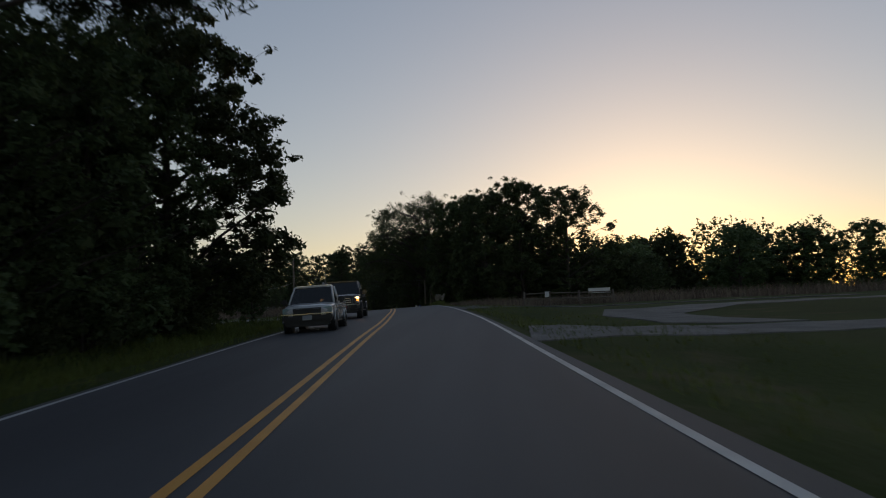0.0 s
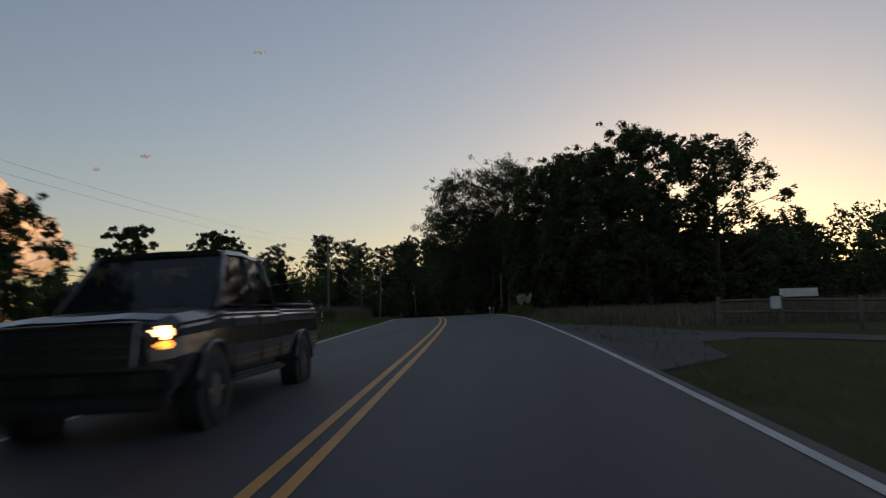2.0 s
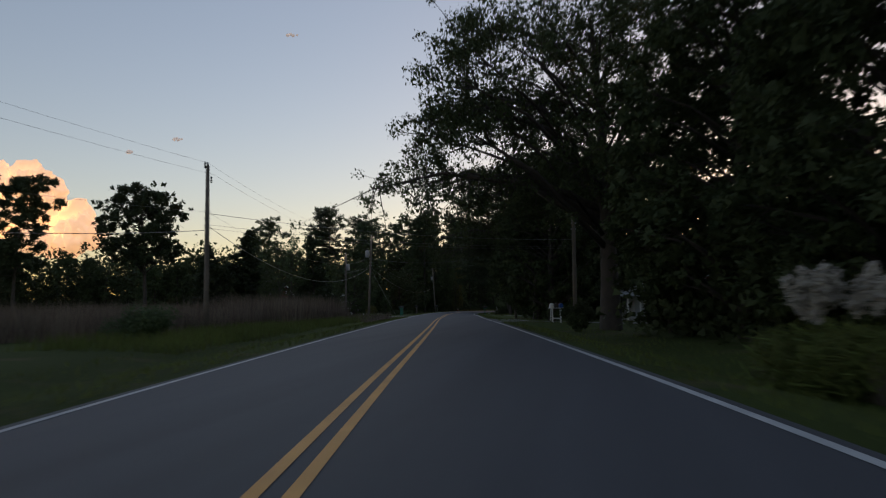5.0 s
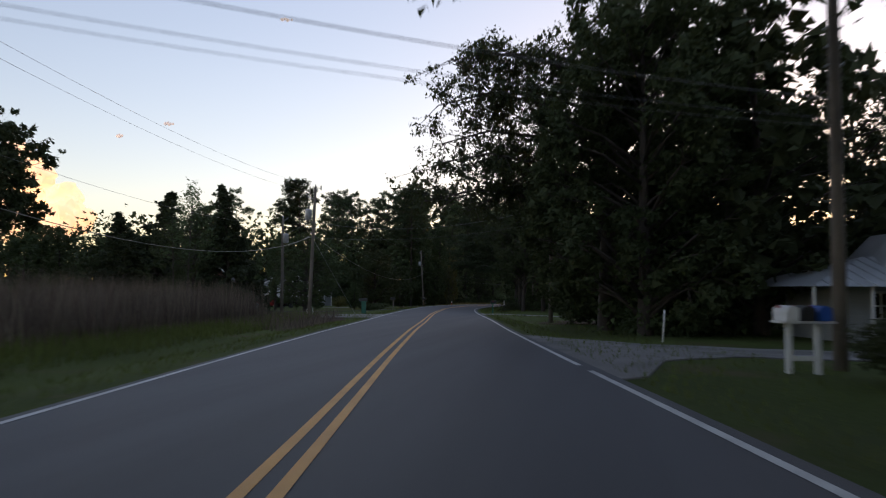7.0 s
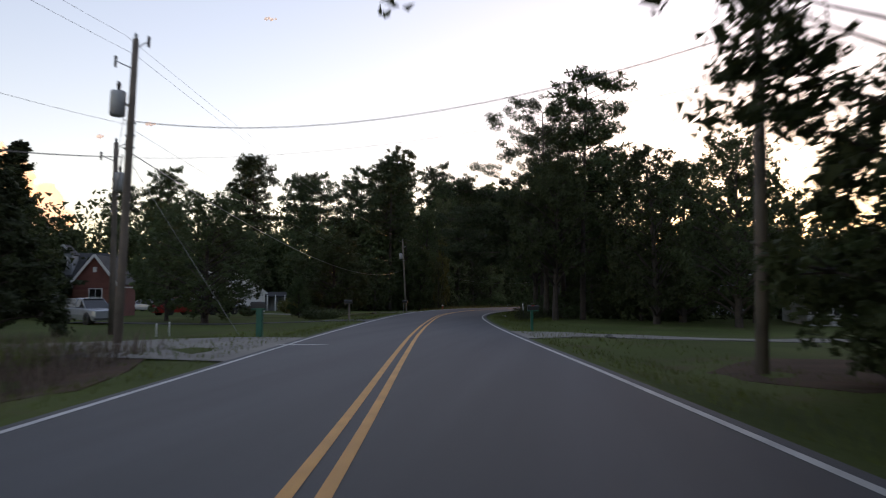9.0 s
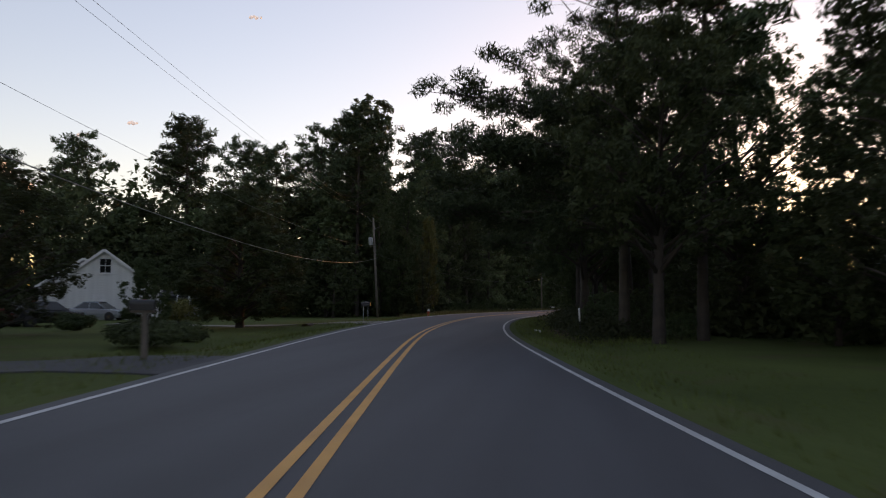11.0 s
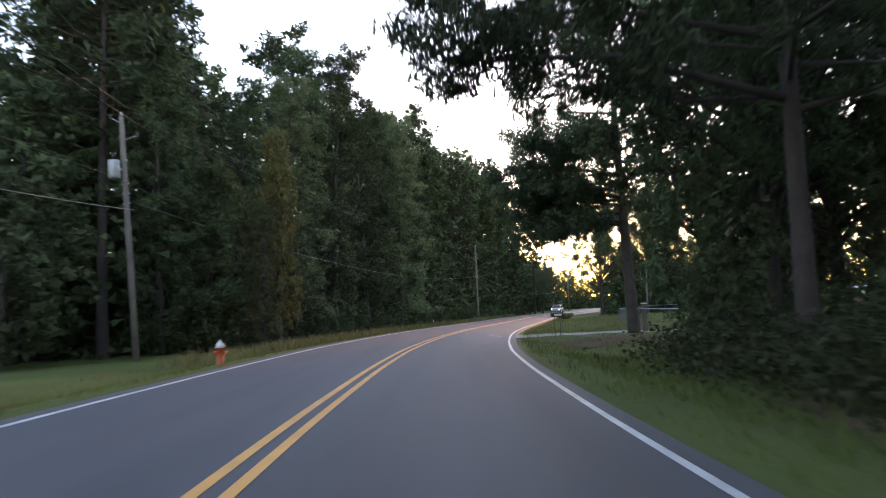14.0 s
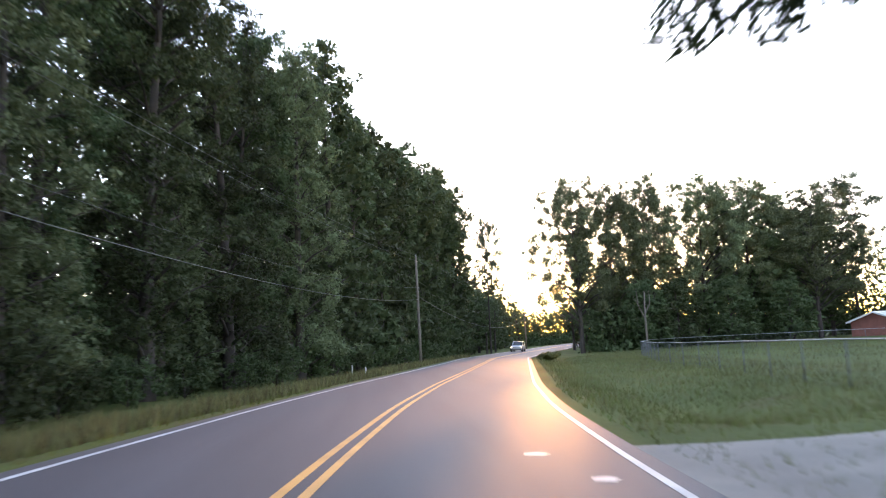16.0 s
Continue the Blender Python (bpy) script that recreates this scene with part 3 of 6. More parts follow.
# oaks shading the road further on
for k, y, off, h, w in [("near_oak", 132.5, 13.5, 15.5, 1.0), ("edge_oak", 127.5, 9.8, 16.3, 1.0), ("near_oak2", 139, 10.9, 14, 1), ("oak", 128, 15, 16, 1.1), ("oak2", 136, 17, 15, 1.1), ("oak", 146, 22, 14, 1), ("bushy", 131, 12, 6, 1.2), ("bushy", 140.5, 10.4, 6.5, 1.0), ("bushy", 137, 12, 6, 1.2), ("bushy", 142, 12.5, 4.5, 1.2)]:
    plant_road(k, y, off, h, w, OAKS)
plant_road("limb_oak", 131.8, 9.0, 16, 1.0, OAKS, turn=0)
# far pines and the tree line across the fields on the left
PINES = "pines of the far tree line"
for k, x, y, h, w in [("round_pine", -64.2, 156, 19, 0.95), ("pine3", -82.8, 153.2, 19, 1.0), ("pine", -91.8, 260, 26.5, 1.1), ("pine2", -81.1, 273, 30.5, 1.1), ("pine", -77.1, 297, 31, 1.1), ("pine2", -49.6, 247, 23.3, 1.1), ("pine", -42.4, 239.1, 23.4, 1.15), ("pine2", -74.1, 260.3, 28.5, 1.2),
                      ("pine", -66, 275, 27, 1.1), ("pine2", -58, 270, 25, 1.1), ("pine", -52, 285, 27, 1.1), ("pine", -88, 240, 20, 1), ("pine2", -100, 270, 25, 1.1), ("pine", -62, 252, 23, 1)]:
    plant(k, x, y, h, w, None, PINES)
FAR = "far tree line"
for k in range(34):
    u = k / 33
    x, y = -128 + 66 * u + trng.uniform(-3, 3), 178 + 62 * u + trng.uniform(-7, 10)
    plant(trng.choice(["oak", "oak2", "tall", "bushy"]), x, y, trng.uniform(9.5, 14.5), 1.15, None, FAR)
for k in range(9):
    plant(trng.choice(["oak", "oak2", "bushy", "tall"]), -96 + 5 * k + trng.uniform(-2, 2), 163 + k * 1.5 + trng.uniform(-3, 3), trng.uniform(7, 11), 1.15, None, FAR)
# far tree line on the right of the start
for k in range(22):
    x, y = 34 + k * 6 + trng.uniform(-3, 3), 178 + trng.uniform(-10, 20) - k * 1.5
    plant(trng.choice(["oak", "oak2", "bushy"]), x, y, trng.uniform(15, 21), 1.25, None, FAR)
# wood on the left of the bend, its front edge clad in vines
BEND = "wood along the bend"
plant("yellow", -34.6, 242.5, 12.2, 0.48, None, BEND)
plant("near_tall2", -35.0, 241.0, 8.0, 0.9, None, BEND)
plant("edge_oak", -38.0, 241.2, 10.2, 0.85, None, BEND)
for k in range(26):
    y = 239 + k * 4.6
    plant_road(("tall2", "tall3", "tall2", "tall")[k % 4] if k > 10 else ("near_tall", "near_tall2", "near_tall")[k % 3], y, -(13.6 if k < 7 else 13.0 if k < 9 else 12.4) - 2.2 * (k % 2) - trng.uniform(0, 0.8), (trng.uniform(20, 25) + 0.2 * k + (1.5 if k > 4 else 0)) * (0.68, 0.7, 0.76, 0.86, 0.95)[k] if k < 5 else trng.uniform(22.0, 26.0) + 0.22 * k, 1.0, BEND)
    if k % 2 == 0:
        plant_road(trng.choice(["tall2", "tall3", "pine"]), y + 1.5, -18.5 - trng.uniform(0, 2), trng.uniform(24, 28) + 0.25 * k + (1.5 if k > 4 else 0), 1.1, BEND)
    plant_road("scrub", y + trng.uniform(0, 2), -11.2 - trng.uniform(0, 1.2), trng.uniform(1.6, 3.4), 1.1, "scrub under the wood")
for x, y, h, k in [(-45, 236, 14, "tall"), (-50, 240, 15, "oak2"), (-56, 243, 14, "oak"), (-62, 240, 13, "oak2"), (-41, 243, 16, "tall2"), (-47, 246, 17, "oak"), (-68, 236, 14, "oak"), (-55, 232, 9, "bushy"), (-48, 231, 8, "bushy"), (-43, 232, 8, "bushy"), (-62, 230, 9, "bushy")]:
    plant(k, x, y, h, 1.1, None, BEND)
# wood on the right before and inside the bend
IN = "wood inside the bend"
for k, x, y, h, w in [("open_oak", -12.5, 212, 15, 1.0), ("high_oak", -18.6, 203.5, 15, 0.95), ("pine2", -14.2, 190.5, 20.5, 1.25), ("high_oak", -16.5, 187.5, 13.5, 0.9), ("near_oak2", -6.8, 186, 13, 1),
                      ("tall", -5, 192, 13, 1.2), ("oak2", 4, 200, 8, 1.1), ("oak", 9, 203, 8, 1.1), ("oak2", 15, 206, 9, 1.1), ("high_oak", -16.5, 224, 15, 0.8), ("high_oak", -15.0, 232.8, 15.5, 0.78), ("bushy", -12.4, 234, 6, 0.9), ("high_oak", -12.6, 228, 15, 0.9), ("near_oak2", -10.5, 236.5, 13, 0.75), ("open_oak", -10, 221, 14, 1), ("bushy", -18.6, 222.5, 5.2, 0.8)]:
    plant(k, x, y, h, w, None, IN)
plant("over_pine", -17.3, 192.5, 19, 1.15, 0, IN)
plant("high_pine", -15.6, 205, 20, 1.0, 150, IN, lean=(0, -3))
plant("open_oak", -13.8, 209, 15, 0.9, 70, IN)
plant("high_oak", -11.0, 196.5, 15.5, 0.9, None, IN)
plant("over_pine", -18.3, 218.5, 21.5, 0.88, -6, IN)
plant("near_oak", -12.0, 226, 13, 0.8, None, IN)
plant("bough_pine", -16.3, 240.7, 20, 0.86, 0, IN, lean=(0, -2.5))
for k in range(12):
    plant_road("scrub", 190 + k * 3.6, 9.5 + trng.uniform(0, 3), trng.uniform(1.2, 2.6), 1.2, "scrub under the wood")
for k in range(5):
    plant_road("bushy", 186 + k * 9, 15 + trng.uniform(0, 3), trng.uniform(5, 7), 1.2, IN)
# trees beyond the end of the road
END = "trees beyond the far field"
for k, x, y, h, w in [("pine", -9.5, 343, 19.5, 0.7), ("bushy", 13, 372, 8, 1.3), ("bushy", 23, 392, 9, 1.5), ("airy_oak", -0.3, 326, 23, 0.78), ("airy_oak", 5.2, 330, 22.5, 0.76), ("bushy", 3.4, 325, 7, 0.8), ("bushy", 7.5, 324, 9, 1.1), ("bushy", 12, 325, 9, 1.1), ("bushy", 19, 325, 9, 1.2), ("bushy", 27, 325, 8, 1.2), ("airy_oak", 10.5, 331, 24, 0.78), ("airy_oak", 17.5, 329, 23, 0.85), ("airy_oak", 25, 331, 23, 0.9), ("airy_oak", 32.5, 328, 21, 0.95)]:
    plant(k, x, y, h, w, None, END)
for k in range(26):
    x, y = 22 + k * 4.6 + trng.uniform(-2, 2), 335 + trng.uniform(-4, 10) - k * 1.2
    plant(trng.choice(["oak", "oak2", "tall", "pine"]), x, y, trng.uniform(19, 24), 1.1, None, END)
for k in range(12):
    plant_road(trng.choice(["oak", "oak2", "tall"]), 345 + k * 7, (-13 if k < 6 else -20) - trng.uniform(0, 6), trng.uniform(11, 15), 1.2, END)
    plant_road(trng.choice(["oak", "oak2", "bushy"]), 352 + k * 7, 12 + trng.uniform(0, 6), trng.uniform(10, 14), 1.2, END)
for y, off, h, w in ((356, 5.6, 11.0, 1.5), (363, -10.5, 10.5, 1.3), (371, -10.5, 11.5, 1.3), (372, 5.4, 11, 1.5), (382, 6, 11, 1.3)):  # boughs over the far end of the road, some added to filter the low sun
    plant_road("open_oak", y, off, h, w, END)
# yard trees
YARD = "yard trees"
plant("near_oak", -39.4, 173, 9.0, 1.25, None, YARD)
plant("edge_oak", -38.2, 187.5, 3.6, 0.9, None, YARD)
plant("edge_oak", -38.3, 197.6, 8.4, 1.35, None, YARD)
plant("cedar", -37.6, 151.3, 10.6, 1.05, None, YARD)
plant("sapling", -39.6, 148.4, 10.6, 1.0, None, YARD)
plant("sapling", -42.0, 150.5, 9.4, 1.1, None, YARD)
plant("near_oak", -42, 153.5, 9, 1.0, None, YARD)
plant("bushy", -9.4, 141.8, 4.2, 1.1, None, YARD)
plant("scrub", -10.4, 141.2, 2.4, 1.1, None, YARD)
plant("scrub", -8.4, 140.6, 2.2, 1.1, None, YARD)
plant("bushy", -9.6, 30.6, 3.8, 0.8, None, YARD)
plant("oak2", -45, 178, 9, 1.0, None, YARD)
plant("near_oak2", -44.4, 186, 8, 1.2, None, YARD)
for k, x, y, h, w in [("near_oak2", -9.5, 180, 13, 0.9), ("near_oak", -5, 176, 13, 0.9), ("oak", -1.5, 186, 12, 1), ("near_oak2", 5.5, 140, 15, 1.1), ("near_oak", 11, 137, 14, 1.1), ("near_oak2", -4.5, 147.5, 12.5, 0.8)]:
    plant(k, x, y, h, w, None, YARD)
plant("cedar", -62, 181, 15, 1.6, None, YARD)
plant("cedar", -70, 186, 13, 1.6, None, YARD)
# dense far woods that close the distance
wood_belt("far_woods", [(-210, 150, 13), (-140, 176, 13), (-98, 208, 14), (-80, 246, 19), (-70, 290, 22), (-58, 340, 22), (-40, 400, 20)], 6, 75, 0.6, LEAF, "dense dark far woods across the fields", 1)
wood_belt("far_woods", [(-90, 248, 16), (-60, 250, 17), (-44, 252, 18), (-46, 290, 19), (-38, 330, 18), (-22, 370, 17), (5, 420, 15)], 5, 90, 0.5, LEAF, "dense dark wood behind the bend", 2)
# the near stretch, x 6 to 36, is added to block low sun
wood_belt("far_woods", [(6, 110, 9), (26, 112, 9), (36, 135, 11), (42, 172, 16), (56, 190, 21), (90, 196, 21), (112, 190, 15), (150, 180, 19), (240, 120, 15), (300, 20, 15)], 6, 105, 0.65, LEAF, "dense dark far woods beyond the right-hand field", 3)
wood_belt("far_woods", [(6, 128, 9), (8, 150, 7), (26, 192, 8), (10, 226, 7), (30, 240, 9), (90, 230, 12)], 4, 70, 0.5, LEAF, "dense dark wood behind the houses", 4)
wood_belt("far_woods", [(16, 352, 15), (40, 352, 16), (90, 340, 16), (150, 310, 16)], 5, 150, 0.5, LEAF, "dense far wood beyond the field", 5)
wood_belt("far_woods", [(-40, 420, 18), (0, 436, 15), (14, 442, 10), (40, 450, 10), (60, 452, 15), (110, 440, 17)], 6, 190, 0.55, LEAF, "dense far wood at the end of the road", 6)
# out of view: added only to close the horizon behind the start
wood_belt("far_woods", [(-200, -90, 14), (-60, -60, 14), (30, -80, 14), (160, -60, 14)], 6, 30, 0.8, LEAF, "unseen wood added behind the start", 7)
wood_belt("far_woods", [(-60, -40, 14), (-38, 0, 14), (-36, 24, 12)], 5, 80, 0.5, LEAF, "dense wood beside the start", 8)
wood_belt("far_woods", [(-7, 188, 3), (-6, 205, 3.5), (-9, 226, 4.5), (-6, 236, 4)], 3, 80, 0.32, LEAF, "dense undergrowth inside the wood", 9)
wood_belt("far_woods", [(-98, 160, 7), (-70, 172, 7), (-60, 190, 6)], 4, 90, 0.36, LEAF, "dense undergrowth below far trees", 10)
wood_belt("far_woods", [(-13, 26, 7), (-13, 10, 9), (-12, -4, 9)], 4, 300, 0.22, LEAF, "dense undergrowth below the roadside wood", 11)
wood_belt("far_woods", [(-66, 238, 12), (-46, 240, 14), (-40, 243, 14)], 4, 170, 0.36, LEAF, "dense undergrowth at the wood edge", 12)
wood_belt("far_woods", [(-105, 196, 11), (-76, 222, 11), (-60, 240, 12)], 4, 120, 0.42, LEAF, "dense dark trees behind the houses", 13)
wood_belt("far_woods", [(-13, 195, 2.2), (-8, 196, 2.2), (-4, 196.5, 8), (0, 197, 10), (10, 199, 10), (20, 196, 9)], 3, 150, 0.3, LEAF, "dense undergrowth at the edge of the wood", 14)
wood_belt("far_woods", [(0.6, 325, 6), (12, 328, 6.5), (20, 330, 9), (34, 332, 12)], 4, 150, 0.4, LEAF, "dense dark undergrowth beyond the field", 15)
wood_belt("far_woods", [(-4, 136, 7), (0, 145, 8), (4, 156, 7)], 3, 170, 0.28, LEAF, "dense dark undergrowth behind roadside oaks", 16)
wood_belt("far_woods", [(-42, 243, 9), (-40.5, 262, 9), (-36, 290, 9), (-28, 315, 8), (-16, 342, 8)], 3, 120, 0.3, LEAF, "dense dark undergrowth inside the wood", 17)
wood_belt("far_woods", [(-6.3, 128, 6), (-5.6, 136, 7), (-5.6, 146, 5)], 2.5, 320, 0.2, LEAF, "dense dark undergrowth beneath roadside oaks", 18)
wood_belt("far_woods", [(-15.5, 208, 2.0), (-14, 218, 2.2), (-12, 226, 2.0)], 2.5, 220, 0.2, LEAF, "dense dark undergrowth beside the bend", 19)
wood_belt("far_woods", [(-1, 98, 5), (4, 91.5, 8), (10, 84.5, 8.5), (17, 84, 7), (24, 90, 6)], 3, 300, 0.26, LEAF, "dense dark undergrowth beneath the field oaks", 20)
wood_belt("verge_weeds", [(*on_road(y, 8.6), 0.8) for y in (189, 198, 207, 216, 224)], 2.4, 520, 0.1, LEAF, "knee-high leafy weeds on the shaded verge", 21)
# ---- more materials ----
WHITE_PAINT = material("white_paint", (0.66, 0.66, 0.65), 0.5, (0.52, 0.52, 0.51), 2, 30, 0.05)
GREY_SIDING = material("pale_grey_siding", (0.34, 0.355, 0.37), 0.7, (0.26, 0.275, 0.29), 1, 20, 0.1)
BRICK = material("red_brick", (0.22, 0.085, 0.06), 0.85, (0.14, 0.055, 0.04), 1.2, 30, 0.4, spread=0.25)
SHINGLE = material("dark_roof_shingle", (0.05, 0.05, 0.052), 0.9, (0.03, 0.03, 0.032), 1, 40, 0.4)
METAL_ROOF = material("galvanised_roof_sheet", (0.5, 0.52, 0.54), 0.4, (0.38, 0.4, 0.42), 0.8, 25, 0.1, metal=0.6)
GRAVEL = material("grey_gravel", (0.22, 0.21, 0.2), 0.95, (0.12, 0.115, 0.11), 0.7, 45, 0.8, bump_dist=0.03, spec=0.2)
CONCRETE = material("worn_concrete", (0.25, 0.235, 0.21), 0.85, (0.16, 0.15, 0.135), 0.6, 50, 0.3, spec=0.2)
DARK_PATCH = material("dark_asphalt_drive", (0.07, 0.07, 0.072), 0.85, (0.045, 0.045, 0.048), 0.5, 60, 0.5, spec=0.3)
GLASS = material("dark_window_glass", (0.012, 0.014, 0.016), 0.06, (0.01, 0.011, 0.013), 1, 5, 0, spec=0.6)
RUBBER = material("black_rubber", (0.018, 0.018, 0.018), 0.8, None, 5, 40, 0.1)
CHROME = material("chrome", (0.6, 0.6, 0.6), 0.2, (0.5, 0.5, 0.5), 3, 30, 0, metal=1.0)
BLACK_PLASTIC = material("black_plastic", (0.02, 0.02, 0.021), 0.5, None, 4, 40, 0.1)
CAR_WHITE = material("white_car_paint", (0.48, 0.49, 0.51), 0.25, (0.4, 0.41, 0.43), 0.8, 20, 0)
CAR_DARK = material("dark_grey_car_paint", (0.05, 0.05, 0.053), 0.22, (0.04, 0.04, 0.043), 0.8, 20, 0, metal=0.5)
for paint in (CAR_WHITE, CAR_DARK):
    paint.node_tree.nodes["Principled BSDF"].inputs["Coat Weight"].default_value = 0.7
    paint.node_tree.nodes["Principled BSDF"].inputs["Coat Roughness"].default_value = 0.06
CAR_SILVER = material("silver_car_paint", (0.38, 0.4, 0.43), 0.25, (0.3, 0.32, 0.35), 0.8, 20, 0, metal=0.4)
CAR_RED = material("red_car_paint", (0.3, 0.02, 0.018), 0.3, (0.22, 0.015, 0.014), 0.8, 20, 0)
CAR_BLUE = material("blue_box_paint", (0.02, 0.09, 0.36), 0.45, (0.015, 0.06, 0.25), 2, 20, 0.05)
GREEN_PAINT = material("green_plastic", (0.01, 0.12, 0.075), 0.5, (0.008, 0.08, 0.05), 2, 20, 0.05)
ORANGE = material("orange_hydrant_paint", (0.42, 0.07, 0.02), 0.55, (0.28, 0.045, 0.015), 3, 30, 0.2)
WEED = material("dry_brown_weeds", (0.19, 0.145, 0.115), 0.9, (0.1, 0.08, 0.06), 0.3, 6, 0, spread=0.45, island=True, translucent=0.2, spec=0.2)
BLADE = material("grass_blades", (0.13, 0.155, 0.04), 0.8, (0.08, 0.098, 0.026), 0.25, 6, 0, spread=0.3, island=True, translucent=0.4, spec=0.2)
BLADE_DRY = material("long_dry_grass", (0.17, 0.15, 0.065), 0.85, (0.09, 0.095, 0.035), 0.25, 6, 0, spread=0.4, island=True, translucent=0.25, spec=0.2)
PLUME = material("pale_grass_plumes", (0.5, 0.46, 0.4), 0.9, (0.36, 0.33, 0.28), 1, 20, 0, spread=0.2, island=True, translucent=0.3, spec=0.1)
LITTER = material("dead_leaf_litter", (0.1, 0.065, 0.045), 0.95, (0.055, 0.04, 0.03), 0.8, 12, 0.7, bump_dist=0.05, spec=0.08)


def lamp_glass(name, color, power):
    """Lit lamp glass."""
    m = bpy.data.materials.new(name)
    m.use_nodes = True
    b = m.node_tree.nodes["Principled BSDF"]
    b.inputs["Base Color"].default_value = (*color, 1)
    b.inputs["Emission Color"].default_value, b.inputs["Emission Strength"].default_value = (*color, 1), power
    return m


WIRE = material("dull_dark_wire", (0.11, 0.115, 0.12), 0.6, None, 3, 30, 0, metal=0.3)
HEADLIGHT = lamp_glass("warm_headlight", (1.0, 0.5, 0.16), 5.0)
INDICATOR = lamp_glass("amber_indicator", (1.0, 0.3, 0.03), 2.0)
CAB_GLASS = material("tinted_cab_glass", (0.012, 0.014, 0.016), 0.06, (0.01, 0.011, 0.013), 1, 5, 0, spec=0.6)
gn, gl = CAB_GLASS.node_tree.nodes, CAB_GLASS.node_tree.links
clear, half = gn.new("ShaderNodeBsdfTransparent"), gn.new("ShaderNodeMixShader")
half.inputs[0].default_value = 0.1
gl.new(gn["Principled BSDF"].outputs[0], half.inputs[1]), gl.new(clear.outputs[0], half.inputs[2])
gl.new(half.outputs[0], gn["Material Output"].inputs["Surface"])
LENS = material("clear_lamp_lens", (0.25, 0.25, 0.26), 0.08, (0.2, 0.42, 0.42), 4, 30, 0)
RED_LENS = material("red_lamp_lens", (0.3, 0.01, 0.01), 0.15, None, 4, 30, 0)


def block(name, parent, mat, size, at, bevel=0.01, label="", rot=None):
    bm = bmesh.new()
    box(bm, *size, (0, 0, 0), min(bevel, 0.45 * min(size)))
    ob = part(name, bm, mat, parent, label)
    ob.matrix_basis = pose(*at, *(rot or (0, 0, 0)))
    return ob


def rod(name, parent, mat, points, radii, sides=10, label=""):
    v, f = tube(points, radii, sides)
    return mesh_ob(name, v, f, mat, parent, label, smooth=True)

# ---- driveways and bare ground ----
def paving(name, outline, mat, label, lift=0.03, step=0.8):
    """A sheet of paving inside an outline of (offset, y) corners, draped on the ground, with a raised edge."""
    ring = []
    for (o0, y0), (o1, y1) in zip(outline, outline[1:] + outline[:1]):
        n = max(1, int(math.hypot(o1 - o0, y1 - y0) / step))
        ring += [(o0 + (o1 - o0) * i / n, y0 + (y1 - y0) * i / n) for i in range(n)]
    bm = bmesh.new()
    loop = [bm.verts.new((*on_road(y, o), 0)) for o, y in ring]
    bm.faces.new(loop)
    bmesh.ops.triangulate(bm, faces=bm.faces[:])
    bmesh.ops.subdivide_edges(bm, edges=[e for e in bm.edges if e.calc_length() > 1.6], cuts=2, use_grid_fill=False)
    bmesh.ops.triangulate(bm, faces=bm.faces[:])
    for v in bm.verts:
        d = offset_of(v.co.x, v.co.y)
        v.co.z = max(land_z(v.co.x, v.co.y), surface_z(v.co.y, d) - 0.06 if abs(d) < 4.1 else -99) + lift
    if sum(f.normal.z for f in bm.faces) < 0:
        bmesh.ops.reverse_faces(bm, faces=bm.faces[:])
    rim = [e for e in bm.edges if e.is_boundary]
    low = bmesh.ops.extrude_edge_only(bm, edges=rim)["geom"]
    bmesh.ops.translate(bm, vec=(0, 0, -0.12), verts=[g for g in low if isinstance(g, bmesh.types.BMVert)])
    return tagged(part(name, bm, mat), label, "driveway", kind="structure")


paving("driveway_1", [(3.72, 3.4), (4.4, 8.6), (8, 9.6), (13, 9.4), (22, 10.5), (22, 7.2), (13, 6.6), (7.5, 4.6)], GRAVEL, "pale gravel drive turning off the road")
paving("driveway_2", [(9.4, 12.6), (11.5, 10.5), (13, 10.2), (12, 14), (12.2, 20), (14, 23.6), (20, 25), (28, 26), (28, 28.5), (18, 27.5), (11, 26), (9.3, 20)], GRAVEL, "pale gravel loop drive in the grass")
paving("driveway_3", [(3.72, 27.5), (3.72, 43.8), (5.2, 41), (9, 38.2), (16, 36), (30, 35), (30, 33), (15, 34), (8, 35.8), (6, 33), (5.4, 29.5)], DARK_PATCH, "dark asphalt side road mouth")
paving("driveway_10", [(-3.5, 30.5), (-3.5, 37.4), (-6, 37.3), (-14, 36.4), (-14, 32.4), (-6, 31.6)], GRAVEL, "dark gravel apron of a field entrance")
paving("driveway_4", [(3.72, 107), (3.72, 120.5), (5, 119), (8, 117.8), (14, 117.8), (26, 119), (26, 115.6), (14, 114.4), (8, 113), (5.6, 110.6), (4.4, 107.6)], GRAVEL, "grey gravel yard drive")
paving("driveway_5", [(-3.5, 142.5), (-3.5, 151.6), (-8, 152.2), (-14, 151.8), (-26, 151), (-26, 147.6), (-12, 147.4), (-6.5, 146.5)], CONCRETE, "worn pale concrete driveway mouth")
paving("driveway_6", [(3.72, 151.6), (3.72, 158.4), (7, 156.6), (16, 157.4), (34, 160), (34, 157.6), (16, 155.2), (7, 154)], CONCRETE, "worn pale concrete driveway")
paving("driveway_7", [(-3.5, 169.5), (-3.5, 173.5), (-9, 174), (-24, 176), (-24, 173.6), (-9, 171)], DARK_PATCH, "dark asphalt driveway")
paving("driveway_8", [(-3.5, 196.5), (-3.5, 202.5), (-9, 202.6), (-22, 204.5), (-22, 202), (-9, 199.8), (-5.5, 199)], CONCRETE, "worn pale concrete driveway")
